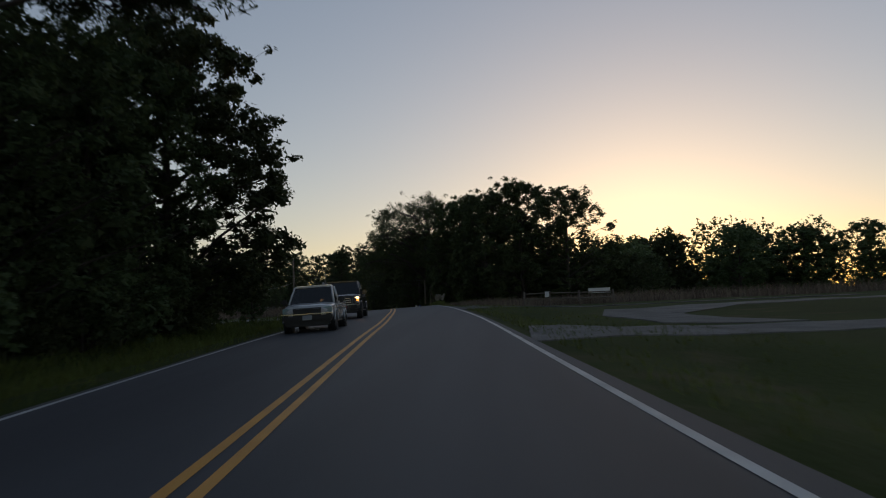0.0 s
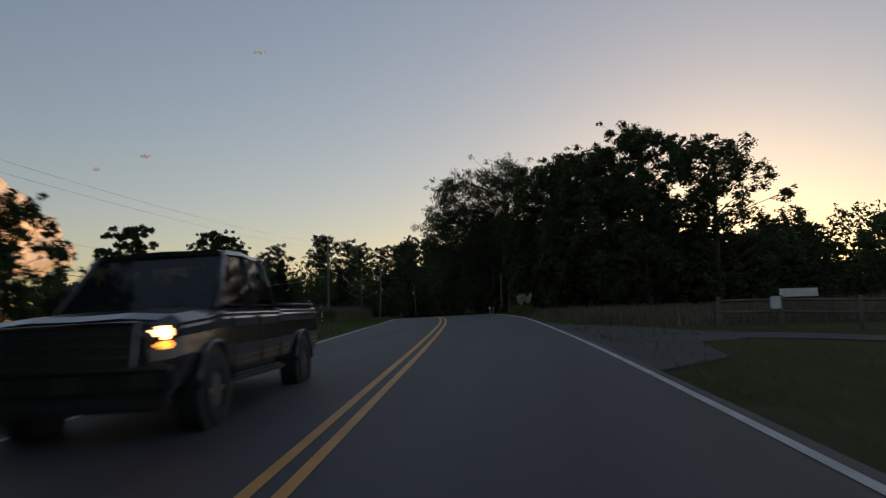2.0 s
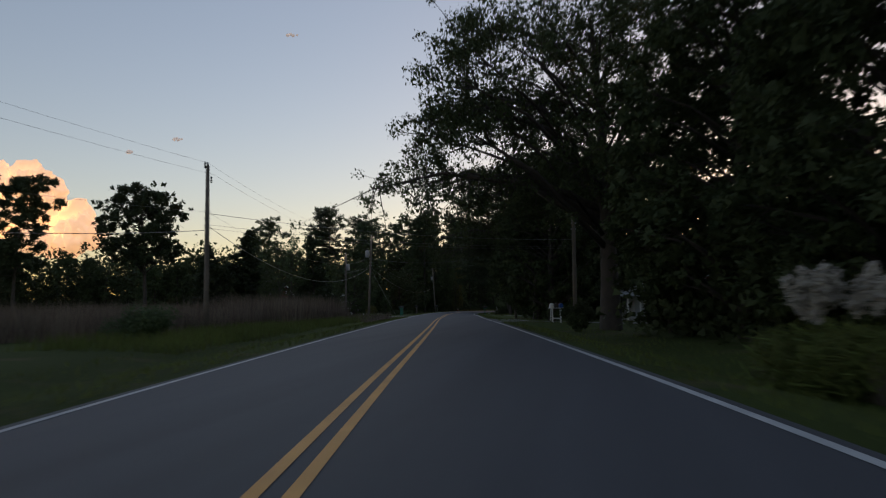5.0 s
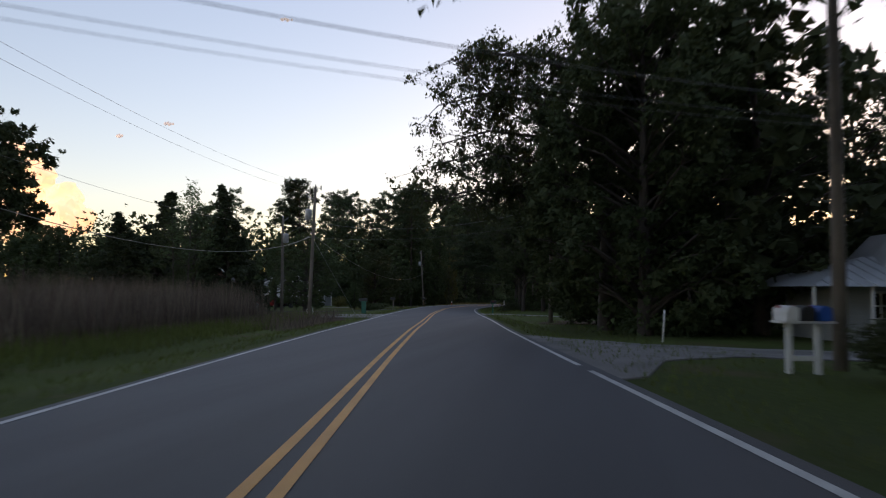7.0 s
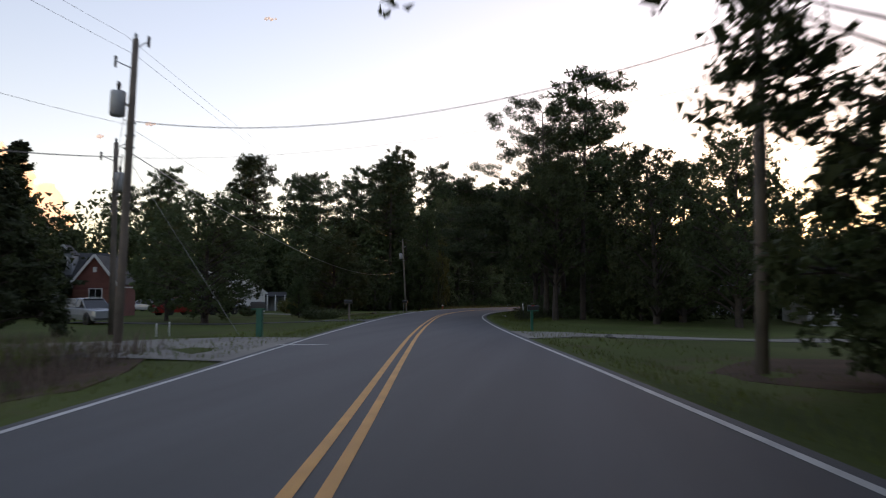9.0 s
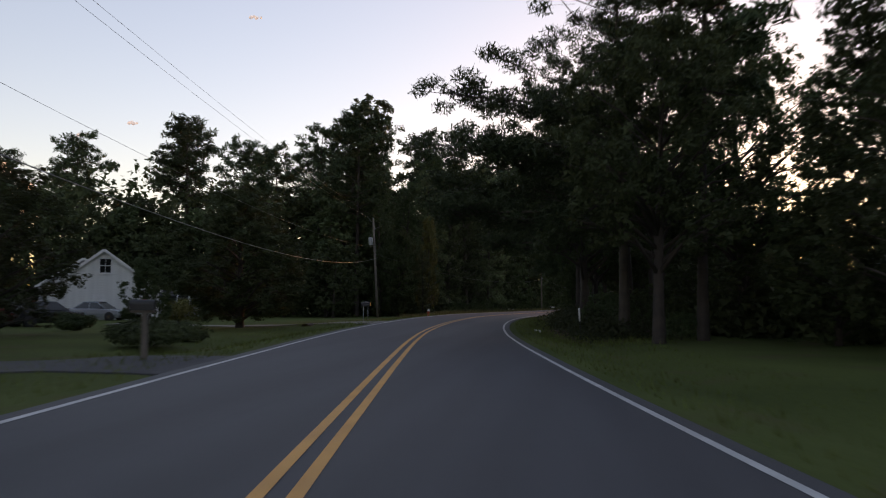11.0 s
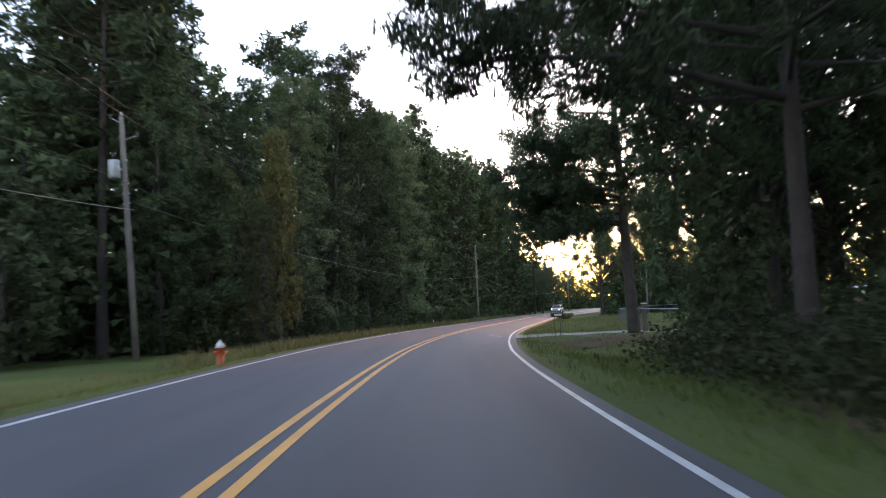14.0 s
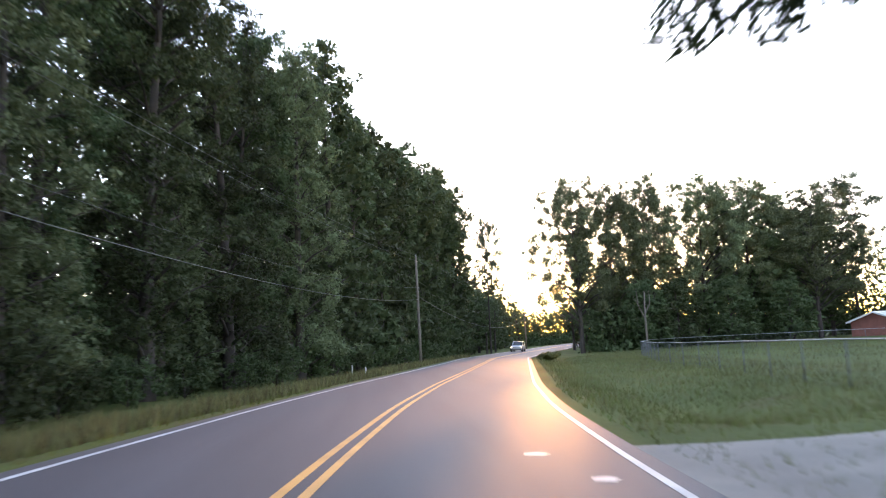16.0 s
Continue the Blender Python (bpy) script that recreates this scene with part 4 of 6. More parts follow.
paving("driveway_9", [(3.72, 240.4), (3.72, 245), (6, 244.6), (10, 246.2), (24, 252), (24, 249.4), (11, 243.8), (6.4, 241.2)], CONCRETE, "worn pale concrete driveway")
paving("bare_ground_1", [(8, 139.5), (14, 139), (15, 146), (9.4, 146.5), (6.6, 143.4)], LITTER, "dead leaves and litter under trees", 0.012)
paving("bare_ground_2", [(5.6, 190), (9, 189), (13, 200), (11, 214), (7, 216), (5.8, 204)], LITTER, "dead leaves on bare ground", 0.012)
paving("bare_ground_3", [(4.3, 234.6), (5.4, 233.6), (7.4, 234.6), (10, 233.6), (12.5, 237), (9.4, 239.4), (7.6, 239.6), (6.4, 238.6), (5.0, 237.6)], LITTER, "bare worn earth by the drive", 0.012)
paving("bare_ground_4", [(-4.4, 138), (-10, 137), (-13, 146), (-8, 146.8), (-6, 145)], LITTER, "brown dead weeds on bare ground", 0.012)
# worn white paint marks on the right lane and a pale patch on the left edge
for y, o, ln in ((244.2, 2.45, 0.34), (242.4, 2.95, 0.3), (147.6, -2.9, 1.6)):
    bm = bmesh.new()
    pts = [(o - ln / 2, y - 0.12), (o + ln * 0.2, y - 0.16), (o + ln / 2, y + 0.02), (o + ln * 0.15, y + 0.15), (o - ln * 0.4, y + 0.1)]
    bm.faces.new([bm.verts.new((*on_road(b, a), surface_z(b, a) + 0.006)) for a, b in pts])
    tagged(part("road_mark", bm, WHITE_LINE, road), "worn scrap of white road paint")

# ---- grass, weeds and verge growth ----
def blades(name, count, place, height, width, mat, label, seed, lean=0.35):
    """Upright tapering blades scattered by a function of the random generator, as one stuff object."""
    rng = np.random.default_rng(seed)
    xy = np.array([place(rng) for _ in range(count)])
    z = np.array([land_z(a, b) for a, b in xy]) - 0.02
    h = height * rng.uniform(0.5, 1.15, count)
    w = rng.uniform(0, 2 * np.pi, count)
    side = np.stack([np.cos(w), np.sin(w), 0 * w], 1) * (1.3 * width * rng.uniform(0.6, 1.3, count))[:, None]
    tip = rng.normal(size=(count, 2)) * lean * h[:, None]
    p = np.c_[xy, z]
    t = np.c_[xy + tip, z + h]
    v = np.stack([p - side, p + side, t], 1).reshape(-1, 3)
    f = np.arange(3 * count).reshape(-1, 3)
    return tagged(new(name, fast_mesh(name, v, f, mat)), label, "grass", kind="stuff")


def strip(y0, y1, o0, o1, bias=1.0):
    return lambda r: on_road(r.uniform(y0, y1), o0 + (o1 - o0) * r.uniform() ** bias)


blades("verge_grass", 20000, strip(-6, 262, 4.15, 9, 1.4), 0.16, 0.012, BLADE, "short uneven grass on the verge", 1)
blades("verge_grass", 20000, strip(-6, 262, -3.95, -8.5, 1.4), 0.17, 0.012, BLADE, "short uneven grass on the verge", 2)
blades("tall_weeds", 24000, strip(92, 146, -13, -44, 1.5), 1.65, 0.016, WEED, "tall dry brown weeds in a fallow field", 3, 0.13)
blades("tall_weeds", 9000, strip(92, 146, -12, -15.5), 1.35, 0.016, WEED, "edge of tall dry brown weeds", 4, 0.16)
blades("tall_weeds", 9000, strip(114, 142, -10, -18), 2.3, 0.018, WEED, "very tall dry brown weeds on a bank", 16, 0.12)
blades("long_grass", 14000, strip(86, 146, -7.5, -13), 0.55, 0.014, BLADE, "long green grass beside the weeds", 5, 0.3)
blades("tall_weeds", 16000, strip(46, 78, 6.8, 26, 1.2), 0.85, 0.016, WEED, "tall dry brown grass beside the road", 6, 0.18)
blades("tall_weeds", 9000, strip(44, 95, 20, 60), 1.2, 0.03, WEED, "tall dry brown grass in the field", 7, 0.18)
blades("tall_weeds", 12000, strip(82, 104, -16, -70), 1.1, 0.03, WEED, "tall dry brown grass behind the lawn", 8, 0.18)
blades("long_grass", 16000, strip(247, 300, 4.6, 13, 1.2), 0.2, 0.005, BLADE, "long green grass inside the bend", 9, 0.3)
blades("long_grass", 26000, strip(246, 312, 4.3, 16, 1.2), 0.24, 0.005, BLADE_DRY, "long yellowing grass inside the bend", 17, 0.3)
blades("long_grass", 18000, strip(250, 330, 9, 40, 1.0), 0.3, 0.01, BLADE_DRY, "long yellowing grass in the far field", 10, 0.3)
blades("long_grass", 22000, strip(228, 320, -4.3, -8.6, 1.2), 0.5, 0.014, BLADE_DRY, "long yellowing grass under the wood", 11, 0.3)
blades("long_grass", 9000, strip(186, 228, 5, 10, 1.0), 0.25, 0.014, BLADE, "rough green grass under the wood", 12, 0.35)
blades("verge_grass", 6000, strip(226, 240, 4.3, 12), 0.13, 0.006, BLADE, "short green grass by the drive", 15)
blades("verge_grass", 5000, strip(227, 240, 4.0, 11), 0.12, 0.006, BLADE_DRY, "thin dry grass on worn earth by the drive", 18)
blades("tall_weeds", 5000, strip(131, 146, -6, -16, 1.0), 0.7, 0.014, WEED, "dry weeds at the field corner", 13, 0.3)
blades("rough_grass", 9000, strip(-4, 32, -5, -9.5, 1.0), 0.35, 0.014, BLADE, "rough grass under the wood", 14, 0.35)

# pampas clump
pampas = empty("pampas_grass", "big pampas grass clump with pale plumes", "pampas grass", at=pose(-1.05, 75.8, land_z(-1.05, 75.8)))
prng = np.random.default_rng(77)
pv, pf = leaf_cards(prng, [(0.55 * math.cos(a), 0.55 * math.sin(a), 0.55) for a in np.linspace(0, 6.0, 9)], [0.75] * 9, 260, 0.3, 0.05)
lv = new("leaves", fast_mesh("leaves", pv, pf, BLADE))
lv.parent = pampas
for k in range(11):
    a, r = prng.uniform(0, 6.28), prng.uniform(0.1, 0.85)
    tip = Vector((math.cos(a) * r, math.sin(a) * r, prng.uniform(1.5, 2.0)))
    sv, sf = leaf_cards(prng, [tip * q for q in (0.8, 0.88, 0.95, 1.0)], [0.13, 0.15, 0.13, 0.08], 60, 0.07, 0.3, 1.3)
    plume = new("plume", fast_mesh("plume", sv, sf, PLUME))
    plume.parent = pampas

# ---- utility poles and wires ----
def utility_pole(x, y, h, lean=(0, 0), transformer=None, arm=None, label="", lamp=False):
    """A wooden pole; transformer and arm give the turn in degrees at which they hang."""
    pole = empty("utility_pole", label or "tall weathered grey wooden utility pole", "utility pole", "poles along the road", pose(x, y, land_z(x, y), lean[0], lean[1], 0))
    rod("shaft", pole, POLE_WOOD, [(0, 0, -0.4), (0, 0, h * 0.35), (0, 0, h * 0.7), (0, 0, h)], [0.145, 0.13, 0.115, 0.095], 14)
    rod("cap_insulator", pole, STEEL, [(0, 0, h - 0.02), (0, 0, h + 0.12), (0, 0, h + 0.2)], [0.03, 0.06, 0.03], 8, "grey porcelain pole-top insulator")
    if transformer is not None:
        w = radians(transformer)
        c = Vector((math.cos(w) * 0.42, math.sin(w) * 0.42, h * 0.74))
        can = rod("transformer", pole, STEEL, [c, c + Vector((0, 0, 0.05)), c + Vector((0, 0, 0.72)), c + Vector((0, 0, 0.8)), c + Vector((0, 0, 0.84))], [0.2, 0.24, 0.24, 0.22, 0.05], 16, "grey steel transformer can")
        rod("bushing", can, BLACK_PLASTIC, [c + Vector((0, 0, 0.84)), c + Vector((0, 0, 1.02)), c + Vector((0, 0, 1.12))], [0.05, 0.07, 0.04], 8)
        block("bracket", pole, STEEL, (0.3, 0.06, 0.08), (math.cos(w) * 0.2, math.sin(w) * 0.2, h * 0.78), 0.01, rot=(0, 0, transformer))
    if arm is not None:
        w = radians(arm)
        d = Vector((math.cos(w), math.sin(w), 0))
        for z, reach in ((h * 0.9, 0.6), (h * 0.97, -0.42)):
            rod("standoff_arm", pole, STEEL, [Vector((0, 0, z)), d * reach * 0.9 + Vector((0, 0, z + 0.22))], [0.022, 0.018], 6)
            rod("fuse_cutout", pole, BLACK_PLASTIC, [d * reach + Vector((0, 0, z + 0.05)), d * reach + Vector((0, 0, z + 0.4))], [0.04, 0.05], 8)
    for z in (h * 0.64, h * 0.68, h * 0.72):
        rod("cable_clamp", pole, STEEL, [(-0.17, 0, z), (0.17, 0, z)], [0.03, 0.03], 6)
    return pole


POLES = {"start": (-21.0, 22.0, 9.0), "field": (-24.4, 100.0, 9.0), "corner": (-29.8, 148.6, 9.7), "second": (-35.3, 156.6, 8.4), "yard": (-38.9, 234.8, 10.6), "bend": (-21.8, 304.5, 10.5),
         "end": (2.0, 375.0, 9.5), "right": (-11.8, 144.3, 10.2), "house": (-5.1, 112.2, 9.6)}
utility_pole(*POLES["start"])
utility_pole(*POLES["field"], arm=100)
utility_pole(*POLES["corner"], lean=(0, 2.2), transformer=200, arm=190, label="tall dark wooden utility pole with transformer and fuses")
utility_pole(*POLES["second"], transformer=330, arm=200, label="weathered wooden utility pole with small transformer")
utility_pole(*POLES["yard"], lean=(0, -3), transformer=220, arm=30, label="weathered wooden utility pole with transformer")
utility_pole(*POLES["bend"], label="slim grey wooden utility pole by the wood")
utility_pole(*POLES["end"])
utility_pole(*POLES["right"], lean=(0, 0.6))
utility_pole(*POLES["house"])


def wire(a, b, za, zb, sag, r, dx=0.0):
    """A hanging wire between two poles, at heights za and zb above their feet."""
    (xa, ya, _), (xb, yb, _) = POLES[a], POLES[b]
    pa, pb = Vector((xa + dx, ya, land_z(xa, ya) + za)), Vector((xb + dx, yb, land_z(xb, yb) + zb))
    pts = []
    for i in range(25):
        u = i / 24
        p = pa.lerp(pb, u)
        p.z -= sag * 4 * u * (1 - u)
        pts.append(p)
    v, f = tube(pts, [r] * 25, 5)
    return tagged(mesh_ob("overhead_wire", v, f, CABLE, smooth=True), "thin black overhead wire strung between poles" if r < 0.012 else "thick black overhead cable strung between poles", "wire", "overhead wires")


for a, b in (("start", "field"), ("field", "corner"), ("corner", "yard"), ("yard", "bend"), ("bend", "end")):
    ha, hb = POLES[a][2], POLES[b][2]
    wire(a, b, ha + 0.15, hb + 0.15, 1.0, 0.005)
    wire(a, b, ha - 0.5, hb - 0.5, 1.0, 0.005, 0.35)
    wire(a, b, ha * 0.72, hb * 0.72, 1.5, 0.005)
    wire(a, b, ha * 0.64, hb * 0.61, 1.5 if a == "yard" else 2.3, 0.012 if a == "yard" else 0.016)
wire("corner", "right", 7.1, 7.6, 1.0, 0.014)
wire("corner", "right", 5.9, 6.6, 0.6, 0.006)
wire("field", "house", 6.4, 5.45, 0.4, 0.012)
wire("field", "house", 5.8, 5.05, 0.4, 0.007)
wire("field", "house", 5.6, 4.9, 0.4, 0.006)
wire("second", "corner", 5.9, 6.0, 0.1, 0.018)
wire("second", "corner", 7.0, 7.2, 0.15, 0.008)
gx, gy, gh = POLES["corner"]
gv, gf = tube([(gx + 0.1, gy, land_z(gx, gy) + 6), (gx + 2.6, gy + 3.2, land_z(gx + 2.6, gy + 3.2))], [0.008, 0.008], 5)
tagged(mesh_ob("guy_wire", gv, gf, STEEL), "thin steel guy wire anchoring a pole", "wire")

# ---- mailboxes and roadside things ----
def tunnel_box(name, parent, mat, at, rz, length=0.5, w=0.17, h=0.22):
    """A mailbox with a rounded top, a door and a flag."""
    prof = [(-w / 2, 0), (w / 2, 0)] + [(w / 2 * math.cos(a), h - w / 2 + w / 2 * math.sin(a)) for a in np.linspace(0, math.pi, 9)]
    n = len(prof)
    v = [(-length / 2, a, b) for a, b in prof] + [(length / 2, a, b) for a, b in prof]
    f = [tuple(range(n - 1, -1, -1)), tuple(range(n, 2 * n))] + [(i, (i + 1) % n, n + (i + 1) % n, n + i) for i in range(n)]
    ob = mesh_ob(name, v, f, mat, parent, matrix=pose(*at, 0, 0, rz))
    block("door", ob, mat, (0.012, w * 0.9, h * 0.8), (-length / 2 - 0.008, 0, h * 0.45), 0.004)
    block("flag", ob, CAR_RED, (0.14, 0.008, 0.05), (0.02, w / 2 + 0.012, h * 0.9), 0.002, "small red flag")
    return ob


def post_mailbox(x, y, box_mat, post_mat, rz, label, tall=1.05, wide=0.11):
    m = empty("mailbox", label, "mailbox", "mailboxes along the road", pose(x, y, land_z(x, y), 0, 0, rz))
    block("post", m, post_mat, (wide, wide, tall + 0.2), (0, 0, tall / 2 - 0.1), 0.012)
    block("arm", m, post_mat, (0.5, 0.09, 0.05), (-0.05, 0, tall - 0.03), 0.008)
    tunnel_box("letter_box", m, box_mat, (-0.06, 0, tall), 0)
    return m


# white double stand with three boxes
mx, my = -6.25, 110.6
stand = empty("mailbox_stand", "white wooden stand carrying three mailboxes", "mailbox", "mailboxes along the road", pose(mx, my, land_z(mx, my), 0, 0, 10))
for o in (-0.26, 0.26):
    block("leg", stand, WHITE_PAINT, (0.1, 0.1, 1.1), (o, 0, 0.4), 0.01)
block("crossbar", stand, WHITE_PAINT, (0.46, 0.05, 0.09), (0, 0, 0.28), 0.008)
block("shelf", stand, WHITE_PAINT, (0.95, 0.5, 0.04), (0, 0, 0.93), 0.008)
for o, m, k in ((-0.3, WHITE_PAINT, "white metal letter box"), (-0.02, BLACK_PLASTIC, "black metal letter box"), (0.28, CAR_BLUE, "blue metal letter box")):
    tagged(tunnel_box("letter_box", stand, m, (o, 0, 0.955), 90, 0.55, 0.23, 0.27), k)
post_mailbox(*on_road(152.3, -5.3), BLACK_PLASTIC, GREEN_PAINT, 10, "black mailbox on a green post", 1.0, 0.2)
post_mailbox(on_road(152.0, -4.9)[0] - 0.9, 152.5, BLACK_PLASTIC, GREEN_PAINT, 10, "black mailbox on a green post by a driveway", 1.0, 0.2)
post_mailbox(*on_road(172.5, -5.1), BLACK_PLASTIC, POLE_WOOD, 12, "black mailbox on a wooden post")
post_mailbox(*on_road(160.2, 5.0), BLACK_PLASTIC, GREEN_PAINT, 190, "black mailbox on a green post", 0.98, 0.12)
for (x, y), mat, kind in ((on_road(202.8, -5.2), BLACK_PLASTIC, "dark mailbox with a white lid on two thin legs"), ((-20.2, 240.3), BLACK_PLASTIC, "dark wide mailbox on two thin metal legs")):
    m = empty("mailbox", kind, "mailbox", "mailboxes along the road", pose(x, y, land_z(x, y), 0, 0, 5))
    for o in (-0.14, 0.14):
        rod("leg", m, STEEL if y < 220 else BLACK_PLASTIC, [(o, 0, -0.2), (o, 0, 0.95)], [0.018, 0.018], 8)
    tunnel_box("letter_box", m, mat, (0, 0.05, 0.95), 0, 0.56, 0.26, 0.24)
    if y > 220:
        block("label_plate", m, WHITE_PAINT, (0.36, 0.006, 0.1), (0.02, -0.086, 1.06), 0.002, "pale plate of unreadable bars")
    if y < 220:
        block("lid", m, GREY_SIDING, (0.3, 0.26, 0.05), (0, 0.05, 1.22), 0.02, "white lid")


def marker_post(x, y, h, label, cone=False, lean=0.0, mat=None):
    m = empty("marker_post", label, "marker post", "marker posts", pose(x, y, land_z(x, y), 0, lean, 0))
    rod("post", m, mat or WHITE_PAINT, [(0, 0, -0.2), (0, 0, h * 0.8), (0, 0, h)], [0.035, 0.035, 0.028], 10)
    if cone:
        rod("band", m, BLACK_PLASTIC, [(0, 0, h * 0.45), (0, 0, h * 0.62)], [0.05, 0.045], 10, "dark band")
        rod("cap", m, WHITE_PAINT, [(0, 0, h * 0.98), (0, 0, h * 1.05), (0, 0, h * 1.15)], [0.07, 0.06, 0.01], 10, "white pointed cap")
        rod("foot", m, BLACK_PLASTIC, [(0, 0, 0), (0, 0, h * 0.25)], [0.08, 0.06], 10)
    return m


marker_post(-16.6, 67.2, 0.72, "white-capped striped marker post in the lawn", True)
marker_post(-16.5, 72.6, 0.78, "white-capped striped marker post in the lawn", True)
marker_post(-32.6, 155.6, 0.55, "short white plastic marker post")
marker_post(-32.2, 155.9, 0.6, "short white plastic marker post")
marker_post(-7.2, 123.6, 1.15, "white utility marker post by a drive", False, 4)
stake = marker_post(-19.3, 192.6, 1.4, "dark stake with a white sleeve beside the wood", False, -3, BLACK_PLASTIC)
rod("sleeve", stake, WHITE_PAINT, [(0, 0, 0.88), (0, 0, 1.5)], [0.045, 0.04], 10, "white plastic sleeve")
marker_post(-27.6, 290, 0.75, "white marker post in long grass")
marker_post(*on_road(276, -5.8), 0.7, "short white marker post in the verge")
# fire hydrant
hx, hy = -31.3, 222.1
hyd = empty("fire_hydrant", "orange fire hydrant with a pale cap on grass", "fire hydrant", at=pose(hx, hy, land_z(hx, hy)))
hyd.scale = (0.8, 0.8, 0.8)
rod("barrel", hyd, ORANGE, [(0, 0, -0.1), (0, 0, 0.05), (0, 0, 0.06), (0, 0, 0.5), (0, 0, 0.53)], [0.15, 0.15, 0.105, 0.105, 0.14], 16)
rod("bonnet", hyd, WHITE_PAINT, [(0, 0, 0.53), (0, 0, 0.6), (0, 0, 0.68), (0, 0, 0.74), (0, 0, 0.78)], [0.14, 0.13, 0.09, 0.035, 0.03], 16, "pale domed bonnet")
for w in (0, 90, 180):
    d = Vector((math.cos(radians(w)), math.sin(radians(w)), 0))
    rod("outlet", hyd, ORANGE, [Vector((0, 0, 0.38)) + d * 0.08, Vector((0, 0, 0.38)) + d * 0.19], [0.055, 0.06], 10)
# litter: crumpled white box on the verge
bx, by = on_road(196.6, 5.3)
bm = bmesh.new()
box(bm, 0.3, 0.22, 0.15, (0, 0, 0.06), 0.02)
for v in bm.verts:
    v.co += Vector([0.03 * noise.noise(v.co * 9 + Vector((k * 5, 0, 0))) for k in range(3)])
crate = part("cardboard_box", bm, WHITE_PAINT)
crate.matrix_basis = pose(bx, by, land_z(bx, by), 0, 0, 30)
tagged(crate, "crumpled white cardboard box littering the verge", "box")
# culvert mouths beside the drives
for y, off in ((154.2, 7.2), (144.0, -7.6), (197.6, -7.4)):
    x, yy = on_road(y, off)
    v, f = tube([(0, -0.5, 0), (0, 0.5, 0)], [0.22, 0.22], 14)
    tagged(mesh_ob("culvert_pipe", v, f[:-2], RUBBER, matrix=pose(x, yy, land_z(x, yy) - 0.1, 0, 0, 0), smooth=True), "dark culvert pipe mouth under a driveway", "pipe")

# field gate on the right
def fence_post(parent, x, y, h, mat, r=0.07):
    return rod("post", parent, mat, [(x, y, land_z(x, y) - 0.3), (x, y, land_z(x, y) + h)], [r, r * 0.9], 8)


gate = empty("field_gate", "old dark wooden rail fence and gate with a white box", "fence")
line = [(7.0, 44.6), (8.8, 43.6), (10.8, 42.3), (13.0, 41.0)]
for x, y in line:
    fence_post(gate, x, y, 1.1, POLE_WOOD)
for (x0, y0), (x1, y1) in zip(line, line[1:]):
    for z in (0.55, 0.95):
        rod("rail", gate, POLE_WOOD, [(x0, y0, land_z(x0, y0) + z), (x1, y1, land_z(x1, y1) + z)], [0.045, 0.045], 6)
block("meter_box", gate, WHITE_PAINT, (0.3, 0.16, 0.42), (8.6, 43.5, land_z(8.6, 43.5) + 0.85), 0.02, "white meter box")
sgn = empty("roadside_sign", "pale weathered sign board on two posts in a field", "sign", at=pose(16, 64.5, land_z(16, 64.5)))
for o in (-0.8, 0.8):
    rod("post", sgn, POLE_WOOD, [(o, 0, -0.3), (o, 0, 1.5)], [0.04, 0.04], 8)
block("board", sgn, WHITE_PAINT, (2.2, 0.05, 0.5), (0, -0.05, 1.25), 0.01)
# ---- vehicles ----
def loft(name, parent, mat, stations, label="", bevel=0.0):
    """A closed hull through cross-sections; each is y and half-outline points (x, z) from the bottom middle outwards and up."""
    verts, faces = [], []
    n = len(stations[0][1])
    for y, half in stations:
        verts += [(x, y, z) for x, z in half] + [(-x, y, z) for x, z in reversed(half)]
    m = 2 * n
    for i in range(len(stations) - 1):
        for k in range(m):
            q = (k + 1) % m
            faces.append((i * m + k, i * m + q, (i + 1) * m + q, (i + 1) * m + k))
    faces += [tuple(range(m - 1, -1, -1)), tuple(range((len(stations) - 1) * m, len(stations) * m))]
    bm = bmesh.new()
    vs = [bm.verts.new(v) for v in verts]
    for f in faces:
        bm.faces.new([vs[i] for i in f])
    bmesh.ops.recalc_face_normals(bm, faces=bm.faces[:])
    if bevel:
        sharp = [e for e in bm.edges if len(e.link_faces) == 2 and e.calc_face_angle(0) > 0.6]
        bmesh.ops.bevel(bm, geom=sharp, offset=bevel, segments=2, affect="EDGES")
    return part(name, bm, mat, parent, label)


